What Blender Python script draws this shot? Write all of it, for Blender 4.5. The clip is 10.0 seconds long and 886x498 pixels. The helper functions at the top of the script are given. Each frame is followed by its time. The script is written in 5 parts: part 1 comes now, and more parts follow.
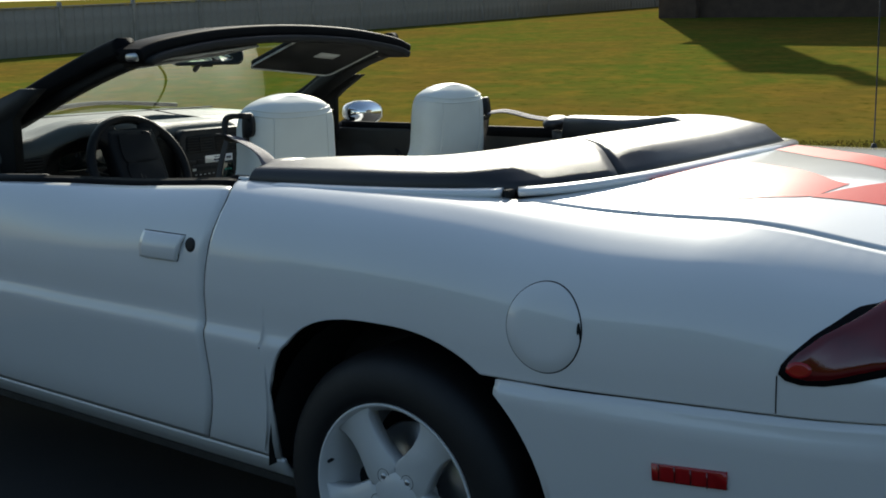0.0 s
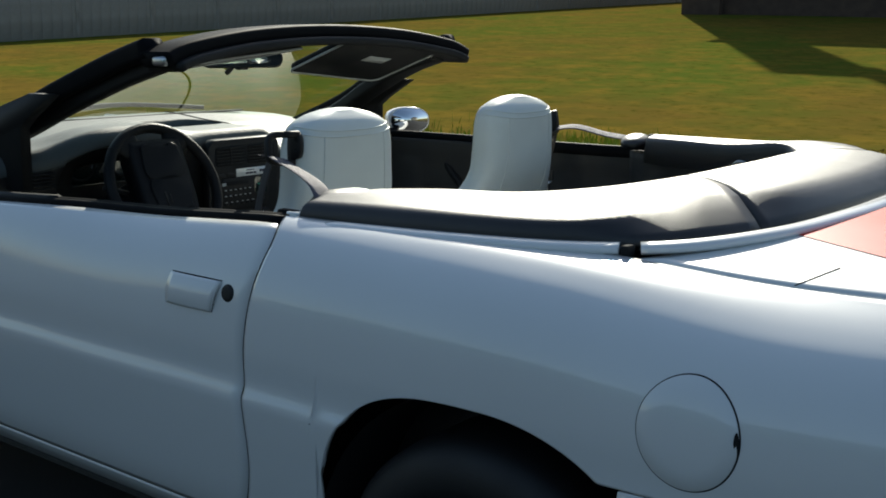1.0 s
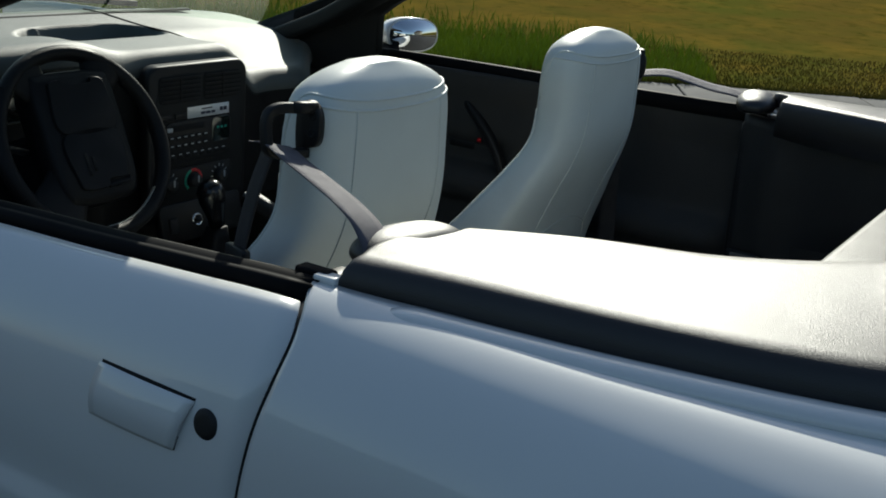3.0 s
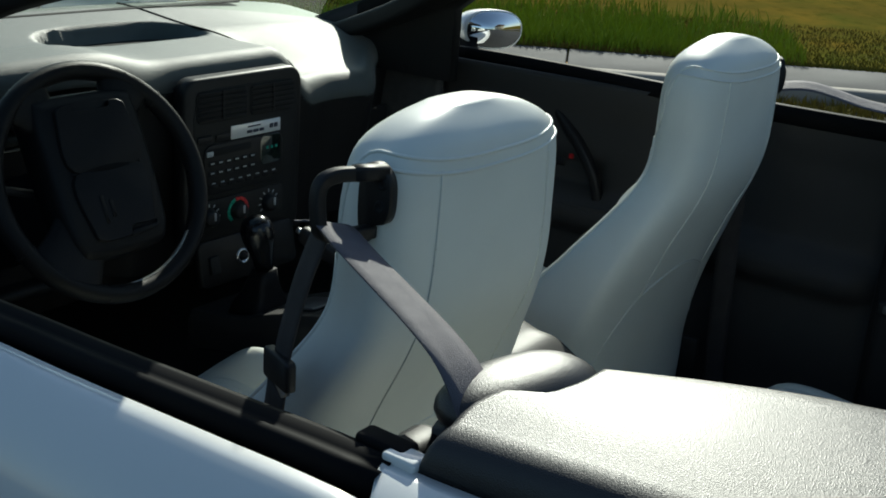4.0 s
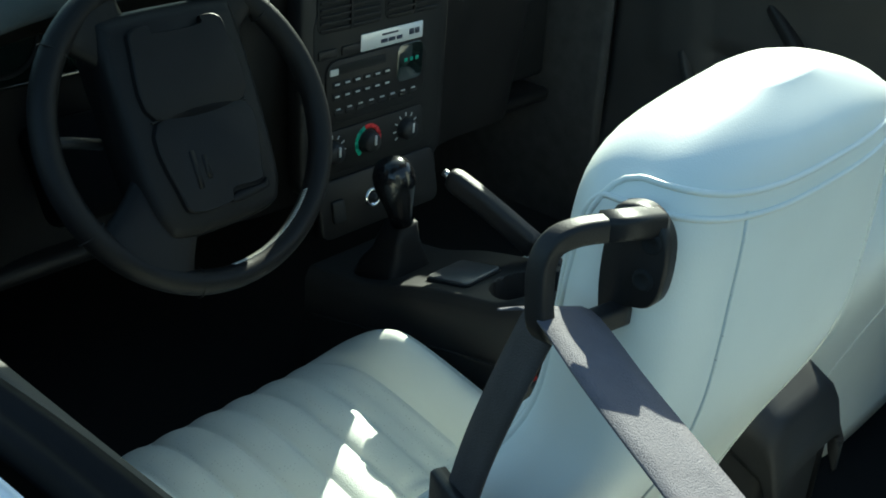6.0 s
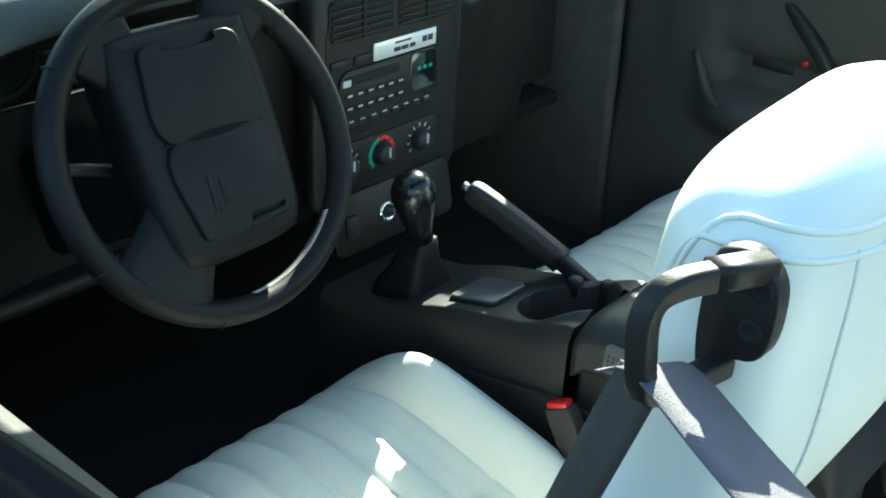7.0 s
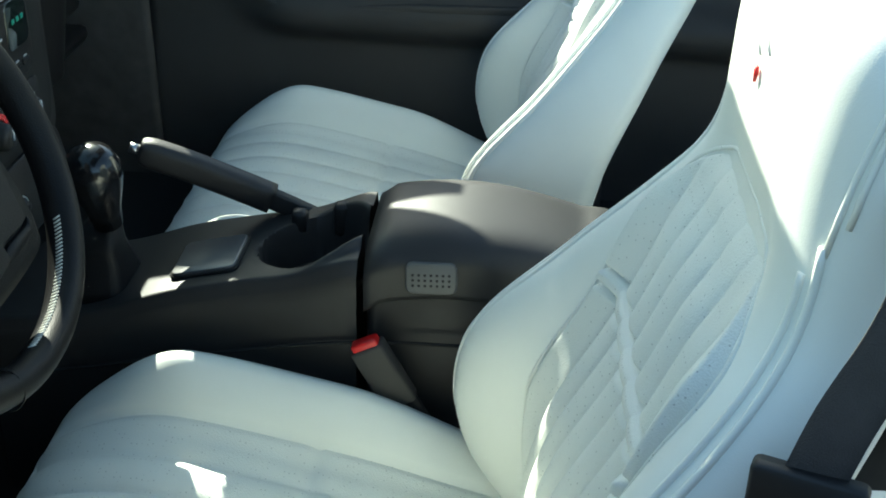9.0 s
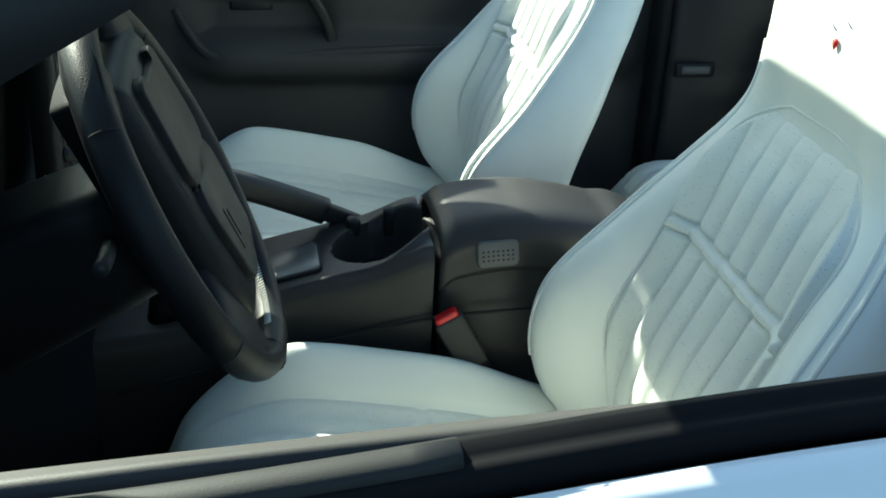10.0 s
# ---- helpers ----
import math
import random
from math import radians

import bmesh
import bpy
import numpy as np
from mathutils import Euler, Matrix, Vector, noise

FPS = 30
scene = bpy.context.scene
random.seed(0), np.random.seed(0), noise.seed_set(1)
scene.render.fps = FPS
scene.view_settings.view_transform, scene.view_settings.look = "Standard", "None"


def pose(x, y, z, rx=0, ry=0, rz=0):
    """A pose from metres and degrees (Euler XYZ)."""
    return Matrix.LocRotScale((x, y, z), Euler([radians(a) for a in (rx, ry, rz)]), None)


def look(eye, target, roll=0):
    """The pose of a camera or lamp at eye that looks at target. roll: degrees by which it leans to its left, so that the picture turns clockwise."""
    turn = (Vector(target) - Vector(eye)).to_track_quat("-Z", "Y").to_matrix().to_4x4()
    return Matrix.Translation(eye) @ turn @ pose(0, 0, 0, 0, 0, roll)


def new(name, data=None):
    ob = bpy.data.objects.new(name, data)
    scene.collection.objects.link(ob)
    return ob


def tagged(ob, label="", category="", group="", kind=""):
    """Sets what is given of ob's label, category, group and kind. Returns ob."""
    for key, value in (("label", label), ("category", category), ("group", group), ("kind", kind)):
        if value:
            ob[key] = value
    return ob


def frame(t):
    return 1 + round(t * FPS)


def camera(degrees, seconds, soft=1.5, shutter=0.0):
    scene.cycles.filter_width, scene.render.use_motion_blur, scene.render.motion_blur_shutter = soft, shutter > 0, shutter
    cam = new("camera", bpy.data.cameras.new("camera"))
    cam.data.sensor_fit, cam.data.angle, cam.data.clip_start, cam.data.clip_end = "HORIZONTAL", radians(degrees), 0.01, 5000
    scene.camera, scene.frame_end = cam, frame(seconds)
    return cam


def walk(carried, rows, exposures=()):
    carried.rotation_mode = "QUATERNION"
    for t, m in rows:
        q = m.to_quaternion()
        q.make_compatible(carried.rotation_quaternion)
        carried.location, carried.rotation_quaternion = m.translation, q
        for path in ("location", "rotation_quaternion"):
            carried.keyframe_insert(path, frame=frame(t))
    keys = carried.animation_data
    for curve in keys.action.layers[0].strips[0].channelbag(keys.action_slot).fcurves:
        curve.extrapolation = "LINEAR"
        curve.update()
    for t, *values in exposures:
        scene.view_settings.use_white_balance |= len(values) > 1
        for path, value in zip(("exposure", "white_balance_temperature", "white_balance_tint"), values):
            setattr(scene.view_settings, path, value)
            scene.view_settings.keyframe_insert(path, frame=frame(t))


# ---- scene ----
import functools

cam = camera(44.4, 10.0, soft=1.8)
PATH = [
    (0, (0.943, -2.593, 1.21), (-0.247, -1.027, 0.847), -1.1),
    (0.5, (0.731, -2.481, 1.229), (-0.442, -0.913, 0.821), -0.6),
    (1, (0.541, -2.323, 1.258), (-0.661, -0.771, 0.878), 0.2),
    (1.5, (0.334, -2.219, 1.267), (-0.748, -0.58, 0.89), 0.5),
    (2, (0.09, -2.107, 1.29), (-0.962, -0.47, 0.827), -0.3),
    (2.2, (-0.002, -2.024, 1.293), (-1.081, -0.418, 0.786), -0.2),
    (3.3, (-0.402, -1.584, 1.329), (-1.406, 0.027, 0.698), 4.9),
    (3.5, (-0.478, -1.525, 1.333), (-1.472, 0.084, 0.682), 5.0),
    (4, (-0.584, -1.36, 1.336), (-1.701, 0.159, 0.671), 3.5),
    (4.5, (-0.665, -1.169, 1.341), (-1.875, 0.26, 0.638), 4.0),
    (5, (-0.784, -1.112, 1.332), (-1.991, 0.283, 0.557), 2.9),
    (5.5, (-0.907, -1.096, 1.316), (-2.095, 0.258, 0.447), 2.1),
    (6, (-0.978, -1.042, 1.31), (-2.164, 0.275, 0.383), 2.9),
    (6.2, (-1.003, -1.022, 1.318), (-2.201, 0.283, 0.392), 1.4),
    (7.3, (-1.108, -1.027, 1.294), (-2.217, 0.343, 0.35), 3.3),
    (7.5, (-1.149, -1.059, 1.286), (-2.165, 0.393, 0.359), 4.1),
    (8, (-1.256, -1.123, 1.275), (-1.904, 0.484, 0.277), 3.0),
    (8.5, (-1.378, -1.094, 1.251), (-1.814, 0.613, 0.302), 0.9),
    (9, (-1.517, -1.075, 1.243), (-1.631, 0.631, 0.205), 2.3),
    (9.5, (-1.715, -1.225, 1.272), (-1.512, 0.525, 0.325), 1.6),
    (10, (-1.924, -1.311, 1.265), (-1.559, 0.426, 0.342), 3.1),
]
# the camera brightens as it looks into the cabin
EXPOSURE = [(0, 0.50, 6600, 4), (2.2, 0.20, 6450, 3), (3.5, -0.10, 6300, 1), (4.5, 0.40, 6200, -5), (5.5, 0.85, 6250, -10), (6.2, 1.62, 6300, -12), (7.3, 2.58, 6350, -9), (8, 2.66, 6400, -7), (9, 1.98, 6400, -7), (10, 1.72, 6300, -8)]
walk(cam, [(t, look(eye, target, roll)) for t, eye, target, roll in PATH], EXPOSURE)

# ---------------------------------------------------------------- light
SUN_AZ = math.atan2(0.775, -0.44)   # towards the front and the passenger side of the car
SUN_EL = radians(30.5)
world = bpy.data.worlds.new("sky")
scene.world = world
world.use_nodes = True
wn = world.node_tree
sky = wn.nodes.new("ShaderNodeTexSky")
sky.sky_type, sky.sun_disc = "NISHITA", False
sky.sun_elevation = SUN_EL
sky.sun_rotation = math.pi / 2 - SUN_AZ
wn.nodes["Background"].inputs["Strength"].default_value = 0.10
wn.links.new(sky.outputs[0], wn.nodes["Background"].inputs["Color"])
sun = new("sun", bpy.data.lights.new("sun", "SUN"))
sun.data.energy, sun.data.angle, sun.data.color = 5.0, radians(0.53), (1.0, 0.94, 0.84)
sun_dir = Vector((math.cos(SUN_AZ) * math.cos(SUN_EL), math.sin(SUN_AZ) * math.cos(SUN_EL), math.sin(SUN_EL)))
sun.matrix_world = look(sun_dir * 30, (0, 0, 0))
scene.view_settings.exposure = 0.0

# ---------------------------------------------------------------- materials
def mat(name, color, rough=0.5, metal=0.0, vary=0.0, vscale=8.0, bump=0.0, bscale=60.0, coat=0.0, spec=0.5, fine="noise", mix=None):
    m = bpy.data.materials.new(name)
    m.use_nodes = True
    nt = m.node_tree
    b = nt.nodes["Principled BSDF"]
    b.inputs["Base Color"].default_value = (*color, 1)
    b.inputs["Roughness"].default_value = rough
    b.inputs["Metallic"].default_value = metal
    b.inputs["Coat Weight"].default_value = coat
    b.inputs["Coat Roughness"].default_value = 0.04
    b.inputs["Specular IOR Level"].default_value = spec
    co = nt.nodes.new("ShaderNodeTexCoord")
    if vary > 0:
        n = nt.nodes.new("ShaderNodeTexNoise")
        n.inputs["Scale"].default_value, n.inputs["Detail"].default_value = vscale, 6
        nt.links.new(co.outputs["Object"], n.inputs["Vector"])
        ramp = nt.nodes.new("ShaderNodeMapRange")
        ramp.inputs["From Min"].default_value, ramp.inputs["From Max"].default_value = 0.3, 0.7
        nt.links.new(n.outputs[0], ramp.inputs["Value"])
        mx = nt.nodes.new("ShaderNodeMix")
        mx.data_type = "RGBA"
        second = mix or tuple(c * (1 - vary) for c in color)
        mx.inputs["A"].default_value = (*color, 1)
        mx.inputs["B"].default_value = (*second, 1)
        nt.links.new(ramp.outputs[0], mx.inputs["Factor"])
        nt.links.new(mx.outputs["Result"], b.inputs["Base Color"])
        rr = nt.nodes.new("ShaderNodeMapRange")
        rr.inputs["To Min"].default_value, rr.inputs["To Max"].default_value = max(0, rough - 0.08), min(1, rough + 0.08)
        nt.links.new(n.outputs[0], rr.inputs["Value"])
        nt.links.new(rr.outputs[0], b.inputs["Roughness"])
    if bump > 0:
        if fine == "voronoi":
            n2 = nt.nodes.new("ShaderNodeTexVoronoi")
        else:
            n2 = nt.nodes.new("ShaderNodeTexNoise")
            n2.inputs["Detail"].default_value = 4
        n2.inputs["Scale"].default_value = bscale
        nt.links.new(co.outputs["Object"], n2.inputs["Vector"])
        bp = nt.nodes.new("ShaderNodeBump")
        bp.inputs["Strength"].default_value, bp.inputs["Distance"].default_value = bump, 0.002
        nt.links.new(n2.outputs[0], bp.inputs["Height"])
        nt.links.new(bp.outputs[0], b.inputs["Normal"])
    return m


PAINT = mat("white car paint", (0.80, 0.81, 0.80), 0.32, vary=0.03, vscale=3, coat=1.0)
ORANGE = mat("orange stripe paint", (0.60, 0.022, 0.014), 0.5, vary=0.05, vscale=4, coat=0.08, spec=0.2)
LEATHER = mat("white leather", (0.80, 0.82, 0.76), 0.42, vary=0.06, vscale=9, bump=0.045, bscale=800, fine="voronoi")
PERF = mat("perforated white leather", (0.76, 0.78, 0.72), 0.5, vary=0.08, vscale=7, bump=0.22, bscale=620, fine="voronoi")
def perforate(m, scale):
    """Small punched holes that show as dark dots."""
    nt = m.node_tree
    b = nt.nodes["Principled BSDF"]
    src = b.inputs["Base Color"].links[0].from_socket
    co = nt.nodes.new("ShaderNodeTexCoord")
    n = nt.nodes.new("ShaderNodeTexVoronoi")
    n.inputs["Scale"].default_value, n.inputs["Randomness"].default_value = scale, 0.35
    nt.links.new(co.outputs["Object"], n.inputs["Vector"])
    r = nt.nodes.new("ShaderNodeMapRange")
    r.inputs["From Min"].default_value, r.inputs["From Max"].default_value = 0.08, 0.17
    r.inputs["To Min"].default_value, r.inputs["To Max"].default_value = 0.40, 0.0
    nt.links.new(n.outputs["Distance"], r.inputs["Value"])
    mx = nt.nodes.new("ShaderNodeMix")
    mx.data_type = "RGBA"
    mx.inputs["B"].default_value = (0.10, 0.10, 0.09, 1)
    nt.links.new(r.outputs[0], mx.inputs["Factor"])
    nt.links.new(src, mx.inputs["A"])
    nt.links.new(mx.outputs["Result"], b.inputs["Base Color"])


perforate(PERF, 170)
STITCH = mat("pale thread", (0.62, 0.62, 0.56), 0.7)
VINYL = mat("black grained vinyl", (0.017, 0.016, 0.017), 0.46, vary=0.25, vscale=14, bump=0.22, bscale=850, fine="voronoi")
PLASTIC = mat("charcoal plastic", (0.016, 0.015, 0.015), 0.48, vary=0.2, vscale=10, bump=0.07, bscale=900, fine="voronoi", spec=0.3)
WHEELPAD = mat("black wheel leather", (0.009, 0.009, 0.010), 0.48, vary=0.2, vscale=12, bump=0.16, bscale=850, fine="voronoi", spec=0.2)
DOORTRIM = mat("charcoal door trim", (0.048, 0.046, 0.044), 0.6, vary=0.2, vscale=6, bump=0.12, bscale=800, fine="voronoi", spec=0.3)
KNOB = mat("polished black knob", (0.010, 0.010, 0.011), 0.18, vary=0.15, vscale=20)
DARKTRIM = mat("dark grey trim", (0.014, 0.014, 0.014), 0.6, vary=0.2, vscale=6, bump=0.06, bscale=800, fine="voronoi", spec=0.3)
CARPET = mat("charcoal carpet", (0.070, 0.067, 0.064), 0.95, vary=0.3, vscale=30, bump=0.8, bscale=700)
RUBBER = mat("black rubber", (0.012, 0.012, 0.013), 0.6, vary=0.25, vscale=15, bump=0.2, bscale=200)
SEALRUB = mat("glossy black seal", (0.008, 0.008, 0.009), 0.6, vary=0.2, vscale=12, spec=0.06)
ALLOY = mat("white painted alloy", (0.70, 0.71, 0.70), 0.35, vary=0.05, vscale=12, coat=0.6)
CHROME = mat("chrome", (0.85, 0.85, 0.86), 0.08, 1.0)
STEEL = mat("brushed steel", (0.55, 0.56, 0.58), 0.3, 1.0)
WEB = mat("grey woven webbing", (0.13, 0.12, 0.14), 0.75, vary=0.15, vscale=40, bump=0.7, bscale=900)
# the same webbing, with the hanging straps' shade put into its colour
SHADEWEB = mat("shaded woven webbing", (0.055, 0.048, 0.046), 0.8, vary=0.2, vscale=40, bump=0.7, bscale=900)
REDPLASTIC = mat("red plastic", (0.55, 0.01, 0.012), 0.35)
TAILRED = mat("dark red lens", (0.16, 0.004, 0.006), 0.12, vary=0.3, vscale=20, coat=1.0)
AMBERRED = mat("red marker lens", (0.45, 0.01, 0.012), 0.2, vary=0.2, vscale=60, coat=0.7)
MIRROR = mat("mirror glass", (0.90, 0.91, 0.92), 0.02, 1.0)
BADGE = mat("silver badge", (0.72, 0.73, 0.74), 0.35, 0.3)
INK = mat("dark ink", (0.03, 0.035, 0.06), 0.5)
GREEN = mat("green print", (0.02, 0.30, 0.20), 0.5)
PALE = mat("pale grey print", (0.45, 0.46, 0.46), 0.5)
RED = mat("red print", (0.6, 0.02, 0.02), 0.5)
DISPLAY = mat("dark display", (0.006, 0.012, 0.010), 0.12, coat=1.0)
DASHSHEEN = mat("charcoal dashboard vinyl", (0.034, 0.044, 0.039), 0.58, vary=0.2, vscale=5, bump=0.2, bscale=800, fine="voronoi", spec=0.9)
DASHSHEEN.node_tree.nodes["Principled BSDF"].inputs["Sheen Weight"].default_value = 0.25
COVER = mat("black grained roof cover", (0.014, 0.012, 0.012), 0.40, vary=0.25, vscale=9, bump=0.24, bscale=900, fine="voronoi", spec=0.5, coat=0.35)
COVER.node_tree.nodes["Principled BSDF"].inputs["Coat Roughness"].default_value = 0.36
CONSOLE = mat("charcoal console plastic", (0.027, 0.026, 0.026), 0.5, vary=0.2, vscale=10, bump=0.08, bscale=900, fine="voronoi", spec=0.35)
# charcoal lid plastic, its grey lightened to hold the sun's sheen
ASHLID = mat("charcoal satin plastic with sun sheen", (0.10, 0.10, 0.10), 0.35, vary=0.1, vscale=20, spec=0.8)
UNDER = mat("matt black underside", (0.008, 0.008, 0.008), 0.9)
ASPHALT = mat("asphalt", (0.020, 0.020, 0.020), 0.9, vary=0.35, vscale=1.4, bump=0.9, bscale=160)
CONCRETE = mat("weathered concrete", (0.30, 0.28, 0.25), 0.9, vary=0.3, vscale=1.2, bump=0.6, bscale=90)
PAVING = mat("grey paving", (0.095, 0.095, 0.095), 0.9, vary=0.35, vscale=1.5, bump=0.6, bscale=90)
FENCEWOOD = mat("grey weathered board", (0.30, 0.28, 0.255), 0.85, vary=0.3, vscale=2.5, bump=0.5, bscale=30)
SOIL = mat("dry turf", (0.145, 0.096, 0.021), 0.95, vary=0.5, vscale=0.7, bump=1.0, bscale=25, mix=(0.104, 0.092, 0.018), spec=0.0)


def patches(m, color, scale, lo, hi):
    """Broad patches of a second colour over a material's own."""
    nt = m.node_tree
    b = nt.nodes["Principled BSDF"]
    src = b.inputs["Base Color"].links[0].from_socket
    co = nt.nodes.new("ShaderNodeTexCoord")
    n = nt.nodes.new("ShaderNodeTexNoise")
    n.inputs["Scale"].default_value, n.inputs["Detail"].default_value = scale, 8
    n.inputs["Roughness"].default_value = 0.65
    nt.links.new(co.outputs["Object"], n.inputs["Vector"])
    r = nt.nodes.new("ShaderNodeMapRange")
    r.inputs["From Min"].default_value, r.inputs["From Max"].default_value = lo, hi
    nt.links.new(n.outputs[0], r.inputs["Value"])
    mx = nt.nodes.new("ShaderNodeMix")
    mx.data_type = "RGBA"
    mx.inputs["B"].default_value = (*color, 1)
    nt.links.new(r.outputs[0], mx.inputs["Factor"])
    nt.links.new(src, mx.inputs["A"])
    nt.links.new(mx.outputs["Result"], b.inputs["Base Color"])


patches(SOIL, (0.084, 0.108, 0.017), 0.16, 0.44, 0.60)
patches(SOIL, (0.185, 0.125, 0.022), 1.6, 0.46, 0.72)
patches(SOIL, (0.055, 0.055, 0.009), 4.5, 0.52, 0.75)
LATCHGREY = mat("mid grey plastic", (0.10, 0.10, 0.097), 0.5, vary=0.15, vscale=20, bump=0.15, bscale=700)


def glass(name, tint=(0.84, 0.95, 0.86), rough=0.0):
    m = bpy.data.materials.new(name)
    m.use_nodes = True
    nt = m.node_tree
    out = nt.nodes["Material Output"]
    nt.nodes.remove(nt.nodes["Principled BSDF"])
    tr = nt.nodes.new("ShaderNodeBsdfTransparent")
    tr.inputs[0].default_value = (*tint, 1)
    gl = nt.nodes.new("ShaderNodeBsdfGlossy")
    gl.inputs["Roughness"].default_value = rough
    lw = nt.nodes.new("ShaderNodeLayerWeight")
    lw.inputs["Blend"].default_value = 0.5
    pw = nt.nodes.new("ShaderNodeMath")
    pw.operation = "POWER"
    pw.inputs[1].default_value = 4.0
    nt.links.new(lw.outputs["Facing"], pw.inputs[0])
    fr = nt.nodes.new("ShaderNodeMath")
    fr.operation = "MULTIPLY_ADD"
    fr.inputs[1].default_value, fr.inputs[2].default_value = 0.45, 0.04
    nt.links.new(pw.outputs[0], fr.inputs[0])
    ms = nt.nodes.new("ShaderNodeMixShader")
    nt.links.new(fr.outputs[0], ms.inputs[0])
    nt.links.new(tr.outputs[0], ms.inputs[1])
    nt.links.new(gl.outputs[0], ms.inputs[2])
    nt.links.new(ms.outputs[0], out.inputs[0])
    return m


GLASS = glass("windscreen glass")


# ---------------------------------------------------------------- builders
def part(name, bm, material, parent=None, label="", smooth=True):
    me = bpy.data.meshes.new(name)
    bmesh.ops.recalc_face_normals(bm, faces=bm.faces)
    bm.to_mesh(me)
    bm.free()
    me.materials.append(material)
    if smooth:
        me.shade_smooth()
    ob = new(name, me)
    if parent is not None:
        ob.parent = parent
    if label:
        ob["label"] = label
    return ob


def thing(name, label, category, group="", at=(0, 0, 0)):
    e = new(name)
    e.location = at
    e.empty_display_size = 0.05
    return tagged(e, label, category, group)


def sharp(ob, angle=35):
    ob.data.set_sharp_from_angle(angle=radians(angle))
    return ob


def solid(ob, thick, offset=-1):
    m = ob.modifiers.new("thick", "SOLIDIFY")
    m.thickness, m.offset = thick, offset
    return ob


def lerp(a, b, t):
    return a + (b - a) * t


def ss(a, b, x):
    t = min(1, max(0, (x - a) / (b - a)))
    return t * t * (3 - 2 * t)


def curve_at(pts):
    """Smooth function through (x, y) pairs."""
    xs, ys = [p[0] for p in pts], [p[1] for p in pts]

    def f(x):
        if x <= xs[0]:
            return ys[0]
        if x >= xs[-1]:
            return ys[-1]
        i = max(k for k in range(len(xs) - 1) if xs[k] <= x)
        t = (x - xs[i]) / (xs[i + 1] - xs[i])

        def slope(k):
            if k == 0 or k == len(xs) - 1:
                j = min(k, len(xs) - 2)
                return (ys[j + 1] - ys[j]) / (xs[j + 1] - xs[j])
            return (ys[k + 1] - ys[k - 1]) / (xs[k + 1] - xs[k - 1])
        h = xs[i + 1] - xs[i]
        m0, m1 = slope(i) * h, slope(i + 1) * h
        return (2 * t**3 - 3 * t**2 + 1) * ys[i] + (t**3 - 2 * t**2 + t) * m0 + (-2 * t**3 + 3 * t**2) * ys[i + 1] + (t**3 - t**2) * m1
    return f


def spline(pts, n):
    """n points along a smooth line through 3D points."""
    p = [Vector(q) for q in pts]
    out = []
    for i in range(n):
        s = i / (n - 1) * (len(p) - 1)
        k = min(int(s), len(p) - 2)
        t = s - k
        p0, p1, p2, p3 = p[max(k - 1, 0)], p[k], p[k + 1], p[min(k + 2, len(p) - 1)]
        out.append(0.5 * ((2 * p1) + (p2 - p0) * t + (2 * p0 - 5 * p1 + 4 * p2 - p3) * t * t + (3 * p1 - p0 - 3 * p2 + p3) * t**3))
    return out


def grid(f, nu, nv, wrap_u=False, wrap_v=False, bm=None):
    bm = bm or bmesh.new()
    vs = [[bm.verts.new(f(u / (nu if wrap_u else nu - 1), v / (nv if wrap_v else nv - 1))) for v in range(nv)] for u in range(nu)]
    for u in range(nu if wrap_u else nu - 1):
        for v in range(nv if wrap_v else nv - 1):
            a, b, c, d = vs[u][v], vs[(u + 1) % nu][v], vs[(u + 1) % nu][(v + 1) % nv], vs[u][(v + 1) % nv]
            bm.faces.new((a, b, c, d))
    return bm, vs


def loft(rings, caps=True, bm=None):
    """Closed rings of equal length joined into a skin."""
    bm = bm or bmesh.new()
    vs = [[bm.verts.new(p) for p in r] for r in rings]
    n = len(rings[0])
    for a, b in zip(vs, vs[1:]):
        for i in range(n):
            bm.faces.new((a[i], a[(i + 1) % n], b[(i + 1) % n], b[i]))
    if caps:
        bm.faces.new(vs[0])
        bm.faces.new(vs[-1])
    return bm


def frame_along(pts, i):
    a, b = pts[max(i - 1, 0)], pts[min(i + 1, len(pts) - 1)]
    return (b - a).normalized()


def sweep(pts, prof, up=(0, 0, 1), closed=False, caps=True, bm=None, scale=None):
    """Profile (side, up) pairs swept along points."""
    pts = [Vector(p) for p in pts]
    rings = []
    n = len(pts)
    for i, p in enumerate(pts):
        if closed:
            d = (pts[(i + 1) % n] - pts[i - 1]).normalized()
        else:
            d = frame_along(pts, i)
        side = d.cross(Vector(up)).normalized()
        u = side.cross(d).normalized()
        k = scale(i / (n - 1)) if scale else 1
        rings.append([p + side * a * k + u * b * k for a, b in prof])
    if closed:
        rings.append(rings[0])
        bm = loft(rings, False, bm)
        bmesh.ops.remove_doubles(bm, verts=bm.verts, dist=1e-6)
        return bm
    return loft(rings, caps, bm)


def circle(r, n=12, ry=None):
    return [(r * math.cos(2 * math.pi * i / n), (ry or r) * math.sin(2 * math.pi * i / n)) for i in range(n)]


def rrect(w, h, r, k=4):
    """Rounded rectangle outline, half sizes w and h."""
    out = []
    for cx, cy, a0 in ((w - r, h - r, 0), (r - w, h - r, 90), (r - w, r - h, 180), (w - r, r - h, 270)):
        for i in range(k + 1):
            a = radians(a0 + 90 * i / k)
            out.append((cx + r * math.cos(a), cy + r * math.sin(a)))
    return out


